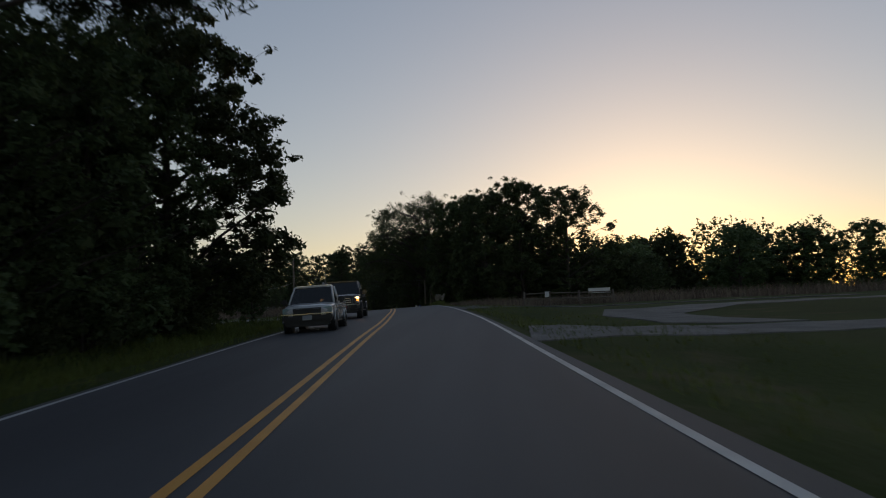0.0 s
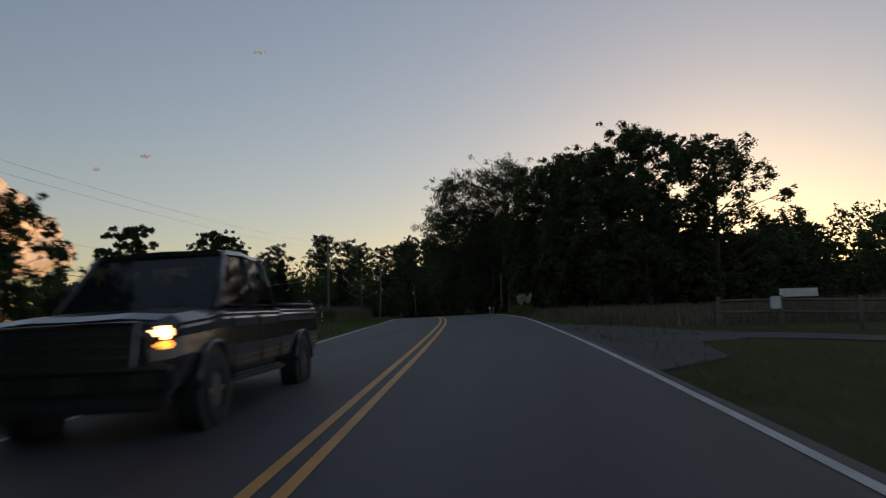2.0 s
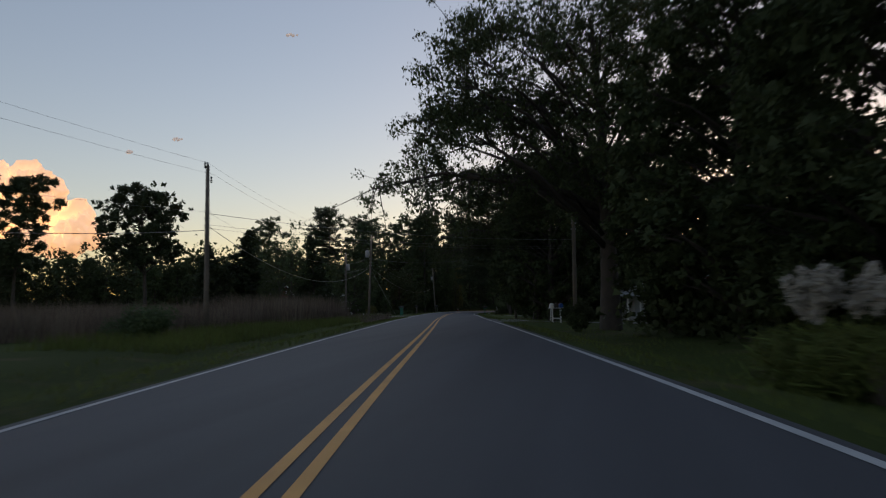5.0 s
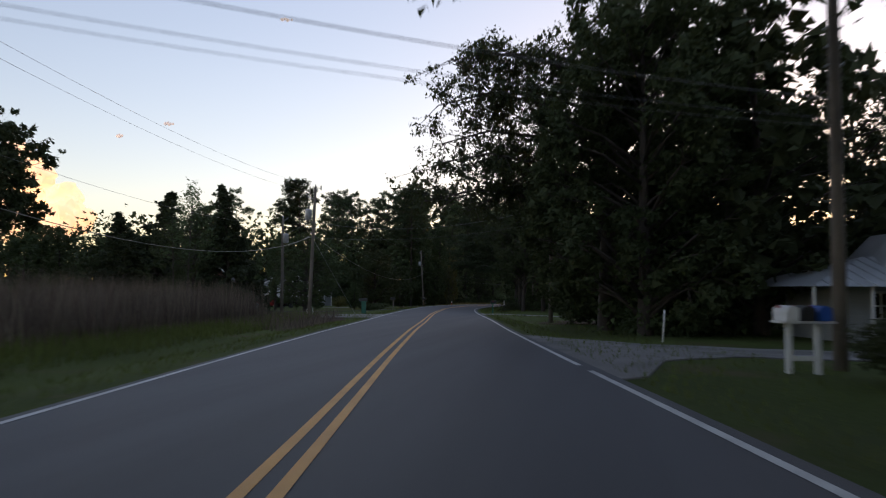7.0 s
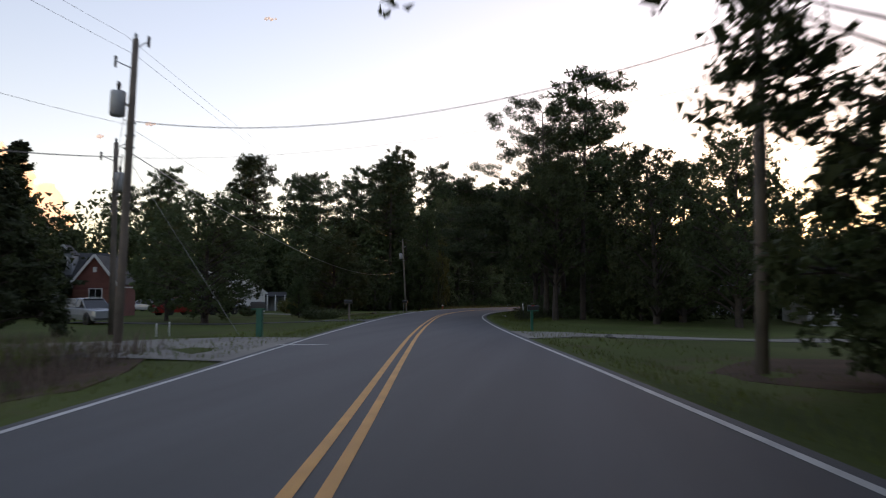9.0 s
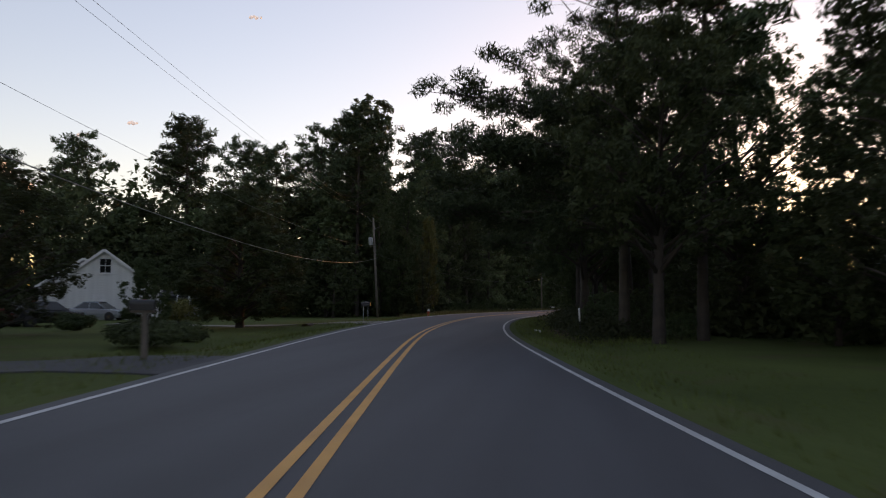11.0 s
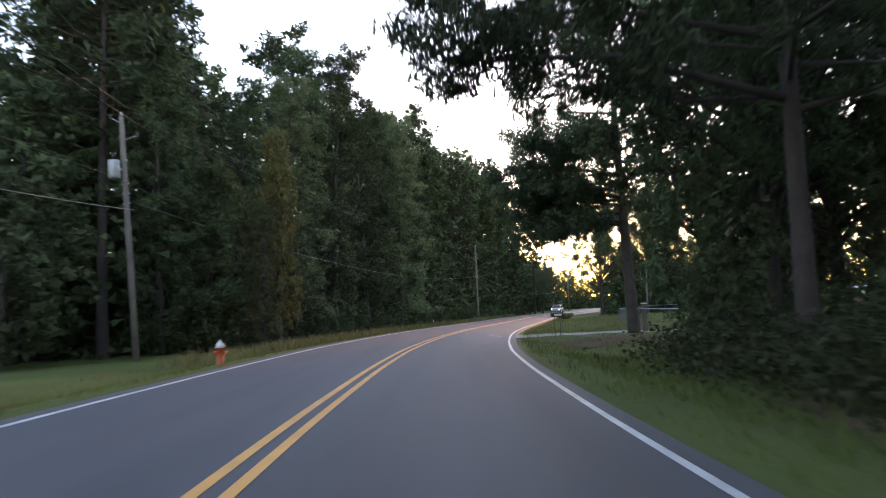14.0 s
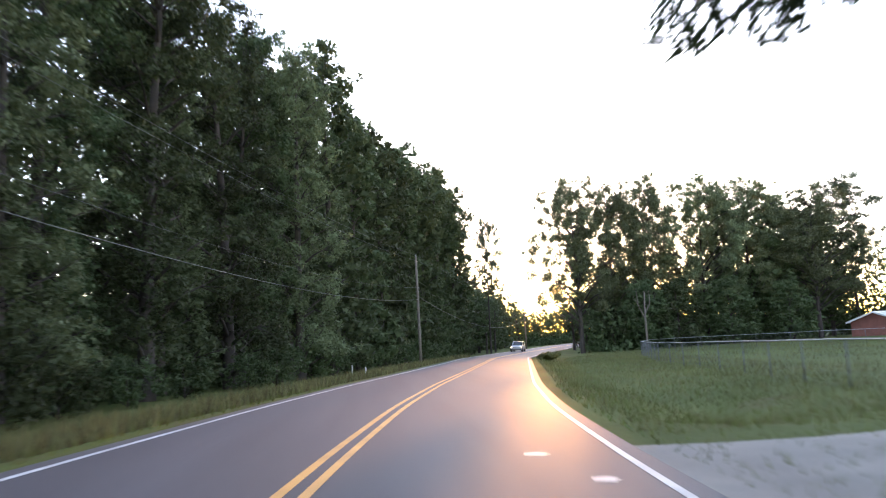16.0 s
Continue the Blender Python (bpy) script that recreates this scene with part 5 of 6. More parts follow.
def wheel(parent, x, y, r, w):
    side = 1 if x > 0 else -1
    prof = [(0.55, 0.5), (0.62, 0.5), (0.9, 0.5), (1.0, 0.36), (1.0, -0.36), (0.9, -0.5), (0.55, -0.5)]
    verts, faces, n = [], [], 24
    for k in range(n):
        a = 2 * math.pi * k / n
        verts += [(u * w, math.cos(a) * q * r, math.sin(a) * q * r) for q, u in prof]
    m = len(prof)
    for k in range(n):
        q = (k + 1) % n
        faces += [(k * m + j, k * m + j + 1, q * m + j + 1, q * m + j) for j in range(m - 1)]
    hub = empty_part("wheel", parent, pose(x, y, r))
    mesh_ob("tyre", verts, faces, RUBBER, hub, smooth=True)
    v, f = tube([(side * w * 0.1, 0, 0), (side * w * 0.38, 0, 0)], [r * 0.6, r * 0.56], 20)
    rim = mesh_ob("rim", v, f, CHROME, hub, smooth=False)
    sv, sf = [], []
    for k in range(6):
        a = math.pi / 3 * k
        c, s = math.cos(a), math.sin(a)
        o = len(sv)
        for q, t in ((0.1, 0.1), (0.55, 0.06)):
            for e in (-1, 1):
                for u in (0.36, 0.46):
                    sv.append((side * w * u, (c * q - s * t * e) * r, (s * q + c * t * e) * r))
        sf += [tuple(o + i for i in g) for g in ((0, 1, 3, 2), (4, 6, 7, 5), (0, 4, 5, 1), (2, 3, 7, 6), (1, 5, 7, 3), (0, 2, 6, 4))]
    mesh_ob("spokes", sv, sf, CHROME, hub)
    return hub


def empty_part(name, parent, m):
    """A part that carries pieces of its own: a thin hub disc at its centre."""
    v, f = tube([(-0.02, 0, 0), (0.02, 0, 0)], [0.06, 0.06], 8)
    return mesh_ob(name, v, f, BLACK_PLASTIC, parent, matrix=m)


def pickup(label, paint, at, length, width, height, lit, crew, grille_mat):
    """A pickup truck facing -y, its front bumper at y = 0."""
    car = empty("pickup_truck", label, "pickup truck", "", at)
    L, W, H = length, width / 2, height
    belt, hood, sill = H * (0.63 if crew else 0.6), H * (0.615 if crew else 0.575), H * 0.24
    cab0, cab1 = L * 0.22, L * (0.60 if crew else 0.53)
    def sec(w0, w1, z0, z1, z2):
        m = (z0 + z1) / 2
        return [(0.02, z0), (w0, z0), (w1 * 0.975, z0 + 0.1), (w1, m), (w1 * 0.975, m + (z1 - m) * 0.55), (w1 * 0.995, z1 - 0.04), (w1 * 0.97, z1), (w1 * 0.88, z2), (w1 * 0.5, z2 + 0.03), (0.02, z2 + 0.02)]
    loft("body", car, paint, [(0.02, sec(W * 0.72, W * 0.76, sill + 0.06, hood - 0.24, hood - 0.2)), (0.1, sec(W * 0.84, W * 0.89, sill, hood - 0.16, hood - 0.09)), (0.3, sec(W * 0.9, W * 0.965, sill, hood - 0.1, hood - 0.03)),
                              (0.8, sec(W * 0.9, W * 0.99, sill, hood - 0.07, hood - 0.0)),
                              (cab0, sec(W * 0.9, W, sill, belt - 0.06, belt - 0.01)), (cab1, sec(W * 0.9, W, sill, belt - 0.05, belt + 0.0)),
                              (cab1 + 0.04, sec(W * 0.9, W, sill, belt - 0.03, belt + 0.02)), (L - 0.12, sec(W * 0.9, W * 0.98, sill + 0.04, belt - 0.03, belt + 0.02)), (L - 0.06, sec(W * 0.86, W * 0.93, sill + 0.08, belt - 0.08, belt - 0.04))], bevel=0.03)
    bed0 = cab1 + 0.1
    loft("bed_opening", car, BLACK_PLASTIC, [(bed0, [(0.02, belt - 0.2), (W * 0.8, belt - 0.2), (W * 0.8, belt + 0.035)]), (L - 0.2, [(0.02, belt - 0.2), (W * 0.8, belt - 0.2), (W * 0.8, belt + 0.035)])])
    top = H - 0.02
    loft("cab_glass", car, CAB_GLASS, [(cab0 + 0.02, [(0.02, belt - 0.03), (W * 0.9, belt - 0.03), (W * 0.89, belt)]), (cab0 + H * 0.36, [(0.02, belt), (W * 0.88, belt + 0.1), (W * 0.74, top - 0.05)]),
                                   (cab1 - 0.28, [(0.02, belt), (W * 0.9, belt + 0.1), (W * 0.74, top - 0.04)]), (cab1 - 0.03, [(0.02, belt), (W * 0.88, belt), (W * 0.74, top - 0.12)])], "dark cab windows")
    loft("roof", car, paint, [(cab0 + H * 0.34, [(0.02, top - 0.07), (W * 0.76, top - 0.08), (W * 0.72, top - 0.02), (0.02, top)]), ((cab0 + cab1) / 2 + 0.2, [(0.02, top - 0.05), (W * 0.78, top - 0.06), (W * 0.73, top + 0.01), (0.02, top + 0.02)]),
                              (cab1 - 0.16, [(0.02, top - 0.08), (W * 0.76, top - 0.1), (W * 0.72, top - 0.03), (0.02, top - 0.01)])], bevel=0.01)
    for s in (-1, 1):
        rod("windscreen_pillar", car, paint, [(s * W * 0.9, cab0 + 0.04, belt - 0.02), (s * W * 0.75, cab0 + H * 0.36, top - 0.05)], [0.045, 0.035], 6)
        rod("rear_pillar", car, paint, [(s * W * 0.89, cab1 - 0.04, belt), (s * W * 0.75, cab1 - 0.2, top - 0.05)], [0.06, 0.05], 6)
        mid = cab0 + (cab1 - cab0) * (0.62 if crew else 0.82)
        rod("door_pillar", car, paint, [(s * W * 0.9, mid, belt), (s * W * 0.755, mid - 0.02, top - 0.05)], [0.04, 0.035], 6)
        block("mirror", car, BLACK_PLASTIC if not crew else paint, (0.22, 0.12, 0.2), (s * (W + 0.13), cab0 + 0.42, belt + 0.09), 0.05)
        block("door_handle", car, CHROME, (0.02, 0.16, 0.035), (s * (W + 0.005), mid - 0.3, belt - 0.12), 0.008)
        lamp = block("headlight", car, HEADLIGHT if lit else LENS, (0.3, 0.1, 0.12 if crew else 0.19), (s * W * 0.78, 0.1, hood - 0.2), 0.03, "lit warm headlight" if lit else "unlit clear headlight")
        block("indicator", lamp, INDICATOR if lit else LENS, (0.3, 0.1, 0.07), (0, 0.0, -0.11), 0.02)
        block("tail_light", car, RED_LENS, (0.12, 0.06, 0.36), (s * W * 0.9, L - 0.12, belt - 0.25), 0.02)
        for y in (L * 0.165, L * 0.79):
            v, f = tube([(s * (W - 0.24), y, H * 0.2), (s * (W + 0.004), y, H * 0.2)], [H * 0.235, H * 0.235], 24)
            mesh_ob("wheel_arch", v, f, BLACK_PLASTIC, car, smooth=False)
            wheel(car, s * (W - 0.1), y, H * 0.2, 0.25)
        block("running_board", car, BLACK_PLASTIC, (0.14, (cab1 - cab0), 0.06), (s * (W - 0.04), (cab0 + cab1) / 2, sill - 0.03), 0.02)
    block("front_bumper", car, paint if crew else BLACK_PLASTIC, (W * 1.94, 0.2, 0.24), (0, 0.08, sill + 0.1), 0.05, "painted front bumper" if crew else "black front bumper")
    block("bumper_trim", car, CHROME, (W * 1.96, 0.05, 0.035), (0, -0.02, sill + 0.22), 0.01, "slim chrome bumper trim")
    for s in (-1, 1):  # shut lines of the doors and the window trim
        for y in (cab0 + 0.3, cab0 + (cab1 - cab0) * 0.6, cab1 - 0.06)[0 if crew else 1:]:
            block("door_seam", car, BLACK_PLASTIC, (0.012, 0.014, belt - sill - 0.12), (s * (W * 0.992), y, (belt + sill) / 2), 0.003)
        block("window_trim", car, CHROME if crew else BLACK_PLASTIC, (0.014, cab1 - cab0 - 0.5, 0.025), (s * W * 0.915, (cab0 + cab1) / 2 + 0.12, belt + 0.03), 0.005)
        rod("bed_edge", car, BLACK_PLASTIC, [(s * W * 0.9, cab1 + 0.06, belt + 0.035), (s * W * 0.9, L - 0.14, belt + 0.035)], [0.03, 0.03], 6)
        for y in (L * 0.165, L * 0.79):
            arch = [(s * (W + 0.012), y + H * 0.25 * math.cos(a), H * 0.2 + H * 0.25 * math.sin(a)) for a in np.linspace(0.1, math.pi - 0.1, 12)]
            rod("wheel_lip", car, paint, arch, [0.025] * 12, 6)
    if crew:
        rod("grille_surround", car, CHROME, [(-W * 0.66, 0.0, hood - 0.1), (W * 0.66, 0.0, hood - 0.1), (W * 0.62, 0.0, hood - 0.52), (-W * 0.62, 0.0, hood - 0.52), (-W * 0.66, 0.0, hood - 0.1)], [0.02] * 5, 6)
        for s in (-1, 1):
            block("fog_light", car, BLACK_PLASTIC, (0.3, 0.04, 0.14), (s * W * 0.7, -0.02, sill + 0.1), 0.02)
    block("lower_valance", car, BLACK_PLASTIC, (W * 1.7, 0.16, 0.2), (0, 0.14, sill - 0.08), 0.04)
    gr = block("grille", car, grille_mat, (W * (1.3 if crew else 1.15), 0.08, 0.44 if crew else 0.32), (0, 0.05, hood - (0.3 if crew else 0.28)), 0.03, "dark barred grille")
    for k in range(3):
        block("grille_bar", gr, CHROME if crew else BLACK_PLASTIC, (W * 1.1, 0.04, 0.03), (0, -0.035, -0.1 + k * 0.1), 0.008)
    block("plate", car, BLACK_PLASTIC if crew else GREY_SIDING, (0.3, 0.02, 0.15), (0, -0.03, sill + 0.1), 0.004)
    block("rear_bumper", car, CHROME, (W * 1.8, 0.16, 0.18), (0, L - 0.06, sill + 0.12), 0.04)
    block("tailgate", car, paint, (W * 1.7, 0.06, 0.44), (0, L - 0.12, belt - 0.22), 0.02)
    if not crew:
        rod("bed_rail", car, paint, [(-W * 0.95, L - 0.15, belt + 0.02), (W * 0.95, L - 0.15, belt + 0.02)], [0.03, 0.03], 6)
    return car


def passenger_car(label, paint, at, length, width, height, category="car", lit=False, boot=True):
    """A saloon or estate car facing -y, its front at y = 0."""
    car = empty("parked_car", label, category, "", at)
    L, W, H = length, width / 2, height
    belt, sill = H * 0.62, H * 0.16
    def sec(w, z1, z2):
        return [(0.02, sill), (w * 0.92, sill), (w, (sill + z1) / 2), (w * 0.98, z1), (w * 0.9, z2), (0.02, z2 + 0.02)]
    loft("body", car, paint, [(0.0, sec(W * 0.8, belt - 0.22, belt - 0.18)), (0.2, sec(W * 0.94, belt - 0.16, belt - 0.1)), (L * 0.27, sec(W, belt - 0.05, belt)), (L * 0.7, sec(W, belt - 0.03, belt + 0.03)),
                              (L * 0.93, sec(W * 0.97, belt - 0.04, belt + 0.02)), (L, sec(W * 0.86, belt - 0.14, belt - 0.08))], bevel=0.025)
    tail = L * (0.84 if boot else 0.97)
    loft("cabin_glass", car, GLASS, [(L * 0.25, [(0.02, belt - 0.02), (W * 0.9, belt - 0.02), (W * 0.88, belt + 0.01)]), (L * 0.42, [(0.02, belt), (W * 0.9, belt + 0.05), (W * 0.7, H - 0.05)]),
                                 (L * 0.66 if boot else L * 0.86, [(0.02, belt), (W * 0.9, belt + 0.05), (W * 0.7, H - 0.05)]), (tail, [(0.02, belt - 0.02), (W * 0.86, belt - 0.02), (W * 0.82, belt + 0.02)])], "dark windows")
    loft("roof", car, paint, [(L * 0.40, [(0.02, H - 0.07), (W * 0.72, H - 0.08), (W * 0.66, H - 0.02), (0.02, H - 0.01)]), (L * 0.54, [(0.02, H - 0.06), (W * 0.74, H - 0.06), (W * 0.68, H), (0.02, H + 0.015)]),
                              (L * (0.69 if boot else 0.88), [(0.02, H - 0.09), (W * 0.7, H - 0.1), (W * 0.66, H - 0.04), (0.02, H - 0.02)])], bevel=0.01)
    for s in (-1, 1):
        rod("pillar", car, paint, [(s * W * 0.88, L * 0.26, belt), (s * W * 0.71, L * 0.42, H - 0.05)], [0.035, 0.03], 6)
        rod("pillar", car, paint, [(s * W * 0.9, L * 0.55, belt), (s * W * 0.71, L * 0.55, H - 0.05)], [0.035, 0.03], 6)
        rod("pillar", car, paint, [(s * W * 0.86, tail - 0.05, belt), (s * W * 0.7, L * (0.67 if boot else 0.87), H - 0.06)], [0.05, 0.04], 6)
        block("headlight", car, HEADLIGHT if lit else LENS, (0.3, 0.1, 0.13), (s * W * 0.68, 0.06, belt - 0.26), 0.03, "lit headlight" if lit else "")
        block("tail_light", car, RED_LENS, (0.24, 0.06, 0.14), (s * W * 0.7, L - 0.03, belt - 0.14), 0.02)
        block("mirror", car, BLACK_PLASTIC, (0.16, 0.1, 0.12), (s * (W + 0.06), L * 0.3, belt + 0.08), 0.03)
        for y in (L * 0.18, L * 0.8):
            v, f = tube([(s * (W - 0.2), y, H * 0.22), (s * (W + 0.008), y, H * 0.22)], [H * 0.25, H * 0.25], 20)
            mesh_ob("wheel_arch", v, f, BLACK_PLASTIC, car)
            wheel(car, s * (W - 0.08), y, H * 0.21, 0.21)
    block("bumper", car, BLACK_PLASTIC, (W * 1.7, 0.12, 0.16), (0, 0.04, sill + 0.1), 0.04)
    block("plate", car, WHITE_PAINT, (0.3, 0.02, 0.14), (0, L + 0.005, belt - 0.3), 0.004)
    return car


def in_lane(y, off, facing=0.0):
    """Where a vehicle stands on the road with its front at y, facing back along the road."""
    x, yy = on_road(y, off)
    turn = math.degrees(math.atan2(-(centre_x(y + 2) - centre_x(y - 2)), 4)) + facing
    return pose(x, yy, surface_z(y, off) + 0.005, 0, math.degrees(-math.atan(bank(y))), turn)


pickup("white compact pickup truck with unlit lamps on the road", CAR_WHITE, in_lane(12.6, -2.2), 4.5, 1.68, 1.6, False, False, BLACK_PLASTIC)
pickup("dark grey crew-cab pickup truck with lit amber headlights", CAR_DARK, in_lane(23.8, -2.3), 5.8, 2.0, 1.94, True, True, BLACK_PLASTIC)
passenger_car("small white car with lit headlights on the far road", CAR_WHITE, in_lane(343, -2.0), 4.4, 1.8, 1.55, lit=True, boot=False)


def on_land(x, y, rz):
    return pose(x, y, land_z(x, y), 0, 0, rz)


passenger_car("silver estate car parked on a lawn drive", CAR_SILVER, on_land(-43.5, 168.6, 60), 4.7, 1.85, 1.62, boot=False)
passenger_car("white car parked beside a brick house", CAR_WHITE, on_land(-50.5, 168.5, 100), 4.5, 1.8, 1.5)
passenger_car("red car parked in a back yard", CAR_RED, on_land(-58.5, 210, 85), 4.4, 1.8, 1.45)
passenger_car("pale grey car parked in a back yard", CAR_SILVER, on_land(-53, 210, 95), 4.4, 1.8, 1.45)
passenger_car("white car parked in a back yard", CAR_WHITE, on_land(-64, 210, 80), 4.4, 1.8, 1.45)
passenger_car("dark hatchback parked by a white house", CAR_DARK, on_land(-49.6, 199.5, 155), 4.3, 1.8, 1.5, boot=False)
passenger_car("dark red estate parked by a white house", CAR_RED, on_land(-52.8, 197.5, 155), 4.8, 1.9, 1.75, boot=False)

# dump truck in the yard
dump = empty("dump_truck", "white-cabbed dump truck with a dark red tipper body", "truck", at=on_land(-0.3, 111.2, -80))
loft("bonnet", dump, CAR_WHITE, [(0.1, [(0.02, 0.75), (0.75, 0.75), (0.85, 1.2), (0.72, 1.5), (0.02, 1.58)]), (1.5, [(0.02, 0.75), (0.85, 0.75), (0.95, 1.3), (0.85, 1.72), (0.02, 1.8)])], "sloping white bonnet", 0.04)
loft("cab", dump, CAR_WHITE, [(1.5, [(0.02, 0.7), (1.05, 0.7), (1.1, 1.6), (0.95, 1.75), (0.02, 1.75)]), (1.9, [(0.02, 0.7), (1.1, 0.7), (1.12, 1.7), (0.95, 2.55), (0.02, 2.6)]), (3.0, [(0.02, 0.7), (1.1, 0.7), (1.12, 1.7), (0.98, 2.6), (0.02, 2.65)])], "", 0.03)
for s in (-1, 1):
    block("cab_window", dump, GLASS, (0.02, 0.75, 0.6), (s * 1.08, 2.35, 2.1), 0.01, rot=(0, s * -8, 0))
    block("mirror", dump, CHROME, (0.08, 0.14, 0.4), (s * 1.32, 1.65, 2.0), 0.02)
    block("fuel_tank", dump, CHROME, (0.5, 0.9, 0.45), (s * 0.95, 2.7, 0.75), 0.12)
    block("fender", dump, CAR_WHITE, (0.4, 1.2, 0.1), (s * 0.95, 0.85, 1.12), 0.05)
    block("headlight", dump, LENS, (0.3, 0.1, 0.18), (s * 0.62, 0.08, 1.0), 0.03)
    for y in (0.9, 5.2, 6.5):
        wheel(dump, s * 0.98, y, 0.52, 0.32)
    rod("side_brace", dump, GREY_SIDING, [(s * 1.28, 3.4, 2.9), (s * 1.28, 4.3, 1.5)], [0.05, 0.05], 6, "pale diagonal brace")
block("windscreen", dump, GLASS, (1.7, 0.03, 0.6), (0, 1.68, 2.1), 0.01, rot=(-27, 0, 0))
block("chassis", dump, BLACK_PLASTIC, (0.9, 7.2, 0.3), (0, 3.9, 0.7), 0.03)
loft("tipper_body", dump, CAR_RED, [(3.3, [(0.02, 1.25), (1.1, 1.25), (1.25, 2.9), (1.2, 2.95), (0.02, 2.9)]), (7.6, [(0.02, 1.25), (1.1, 1.25), (1.25, 2.9), (1.2, 2.95), (0.02, 2.9)])], "dark red steel tipper body", 0.02)
block("cab_guard", dump, CAR_RED, (2.4, 1.0, 0.08), (0, 2.95, 3.0), 0.02)
rod("exhaust", dump, CHROME, [(0.9, 3.12, 0.9), (0.9, 3.12, 3.1)], [0.07, 0.07], 10)

# ---- houses ----
def window(parent, x, y, z, w, h, out, mat=None, shutters=False):
    """A framed window on a wall of a house; out is the wall's outward turn in degrees (0: faces -y)."""
    m = pose(x, y, z, 0, 0, out)
    bm = bmesh.new()
    for sx, sz, px, pz in ((w + 0.16, 0.08, 0, h / 2 + 0.04), (w + 0.16, 0.08, 0, -h / 2 - 0.04), (0.08, h, -w / 2 - 0.04, 0), (0.08, h, w / 2 + 0.04, 0), (w, 0.05, 0, 0), (0.03, h, 0, 0)):
        box(bm, sx, 0.07, sz, (px, -0.03, pz))
    fr = part("window", bm, mat or WHITE_PAINT, parent)
    fr.matrix_basis = m
    block("pane", fr, GLASS, (w, 0.02, h), (0, 0.0, 0), 0.0)
    block("sill", fr, mat or WHITE_PAINT, (w + 0.24, 0.14, 0.05), (0, -0.06, -h / 2 - 0.1), 0.01)
    if shutters:
        for s in (-1, 1):
            block("shutter", fr, BLACK_PLASTIC, (0.32, 0.05, h + 0.1), (s * (w / 2 + 0.26), -0.03, 0), 0.01, "black shutter")
    return fr


def gable_house(label, at, w, d, eave, ridge, wall_mat, roof_mat, over=0.35, name="house", siding=True):
    """A gabled house: w along x (the gable's width), d along y; front gable faces -y."""
    h = empty(name, label, "house", "houses along the road", at)
    bm = bmesh.new()
    t = 0.2
    for y0 in (0, d - t):
        pts = [(-w / 2, -0.4), (w / 2, -0.4), (w / 2, eave), (0, ridge), (-w / 2, eave)]
        a = [bm.verts.new((x, y0, z)) for x, z in pts]
        b = [bm.verts.new((x, y0 + t, z)) for x, z in pts]
        bm.faces.new(a), bm.faces.new(b[::-1])
        for i in range(5):
            bm.faces.new([a[(i + 1) % 5], a[i], b[i], b[(i + 1) % 5]])
    for s in (-1, 1):
        box(bm, t, d - 2 * t, eave + 0.4, (s * (w / 2 - t / 2), d / 2, eave / 2 - 0.2))
    part("wall_shell", bm, wall_mat, h)
    if siding:  # lapped boards on the front gable and sides
        for k in range(int((ridge + 0.2) / 0.2)):
            z = 0.1 + k * 0.2
            half = w / 2 if z < eave else w / 2 * (ridge - z) / (ridge - eave)
            if half > 0.15:
                block("siding_board", h, wall_mat, (2 * half - 0.02, 0.02, 0.17), (0, -0.012, z), 0.0, rot=(4, 0, 0))
    slope = math.atan2(ridge - eave, w / 2)
    ln = math.hypot(ridge - eave, w / 2) + over
    for s in (-1, 1):
        mid = Vector((s * (w / 4 + over / 2 * math.cos(slope)), d / 2, (eave + ridge) / 2 - over / 2 * math.sin(slope) + 0.09))
        block("roof_slope", h, roof_mat, (ln, d + 2 * over, 0.12), tuple(mid), 0.01, rot=(0, s * math.degrees(slope), 0))
        block("barge_board", h, WHITE_PAINT, (ln, 0.05, 0.2), (mid.x, -over - 0.03, mid.z - 0.04), 0.005, rot=(0, s * math.degrees(slope), 0))
        block("gutter", h, WHITE_PAINT, (0.1, d + 2 * over, 0.1), (s * (w / 2 + over - 0.02), d / 2, eave - over * math.tan(slope) + 0.06), 0.02)
    return h


# brick house with a dormer and white porch
brick = gable_house("red brick house with white trim and steep gables", on_land(-55.4, 184.5, 22), 3.4, 9.0, 3.0, 5.3, BRICK, SHINGLE, siding=False)
for k in range(15):  # brick courses
    block("brick_course", brick, BRICK, (3.36, 0.02, 0.17), (0, -0.008, 0.1 + k * 0.2), 0.0)
window(brick, 0.1, -0.02, 1.75, 0.95, 1.35, 0)
block("vent", brick, WHITE_PAINT, (0.3, 0.04, 0.45), (0, -0.03, 4.1), 0.01)
wing = empty("house_wing", "brick house wing with porch columns and dormer", "house", "houses along the road", on_land(-59.8, 184.8, 22))
block("wall", wing, BRICK, (7.2, 7.0, 3.4), (0, 4.6, 1.4), 0.02)
for s, rot in ((-1, 32), (1, -32)):
    block("roof_slope", wing, SHINGLE, (7.6, 5.2, 0.14), (0, 4.6 + s * 2.1, 4.35), 0.01, rot=(-rot * s * s if s > 0 else 32, 0, 0))
block("porch_roof", wing, SHINGLE, (7.4, 2.0, 0.12), (0, 0.6, 3.0), 0.01, rot=(14, 0, 0))
block("porch_beam", wing, WHITE_PAINT, (7.3, 0.15, 0.25), (0, -0.3, 2.72), 0.01)
block("porch_floor", wing, CONCRETE, (7.2, 1.8, 0.4), (0, 0.4, 0.1), 0.02)
for x in (-3.4, -1.2, 1.0, 3.3):
    block("porch_column", wing, WHITE_PAINT, (0.18, 0.18, 2.4), (x, -0.3, 1.45), 0.02)
dormer = block("dormer", wing, GREY_SIDING, (1.5, 2.2, 1.9), (0.6, 2.4, 4.6), 0.02, "pale sided dormer")
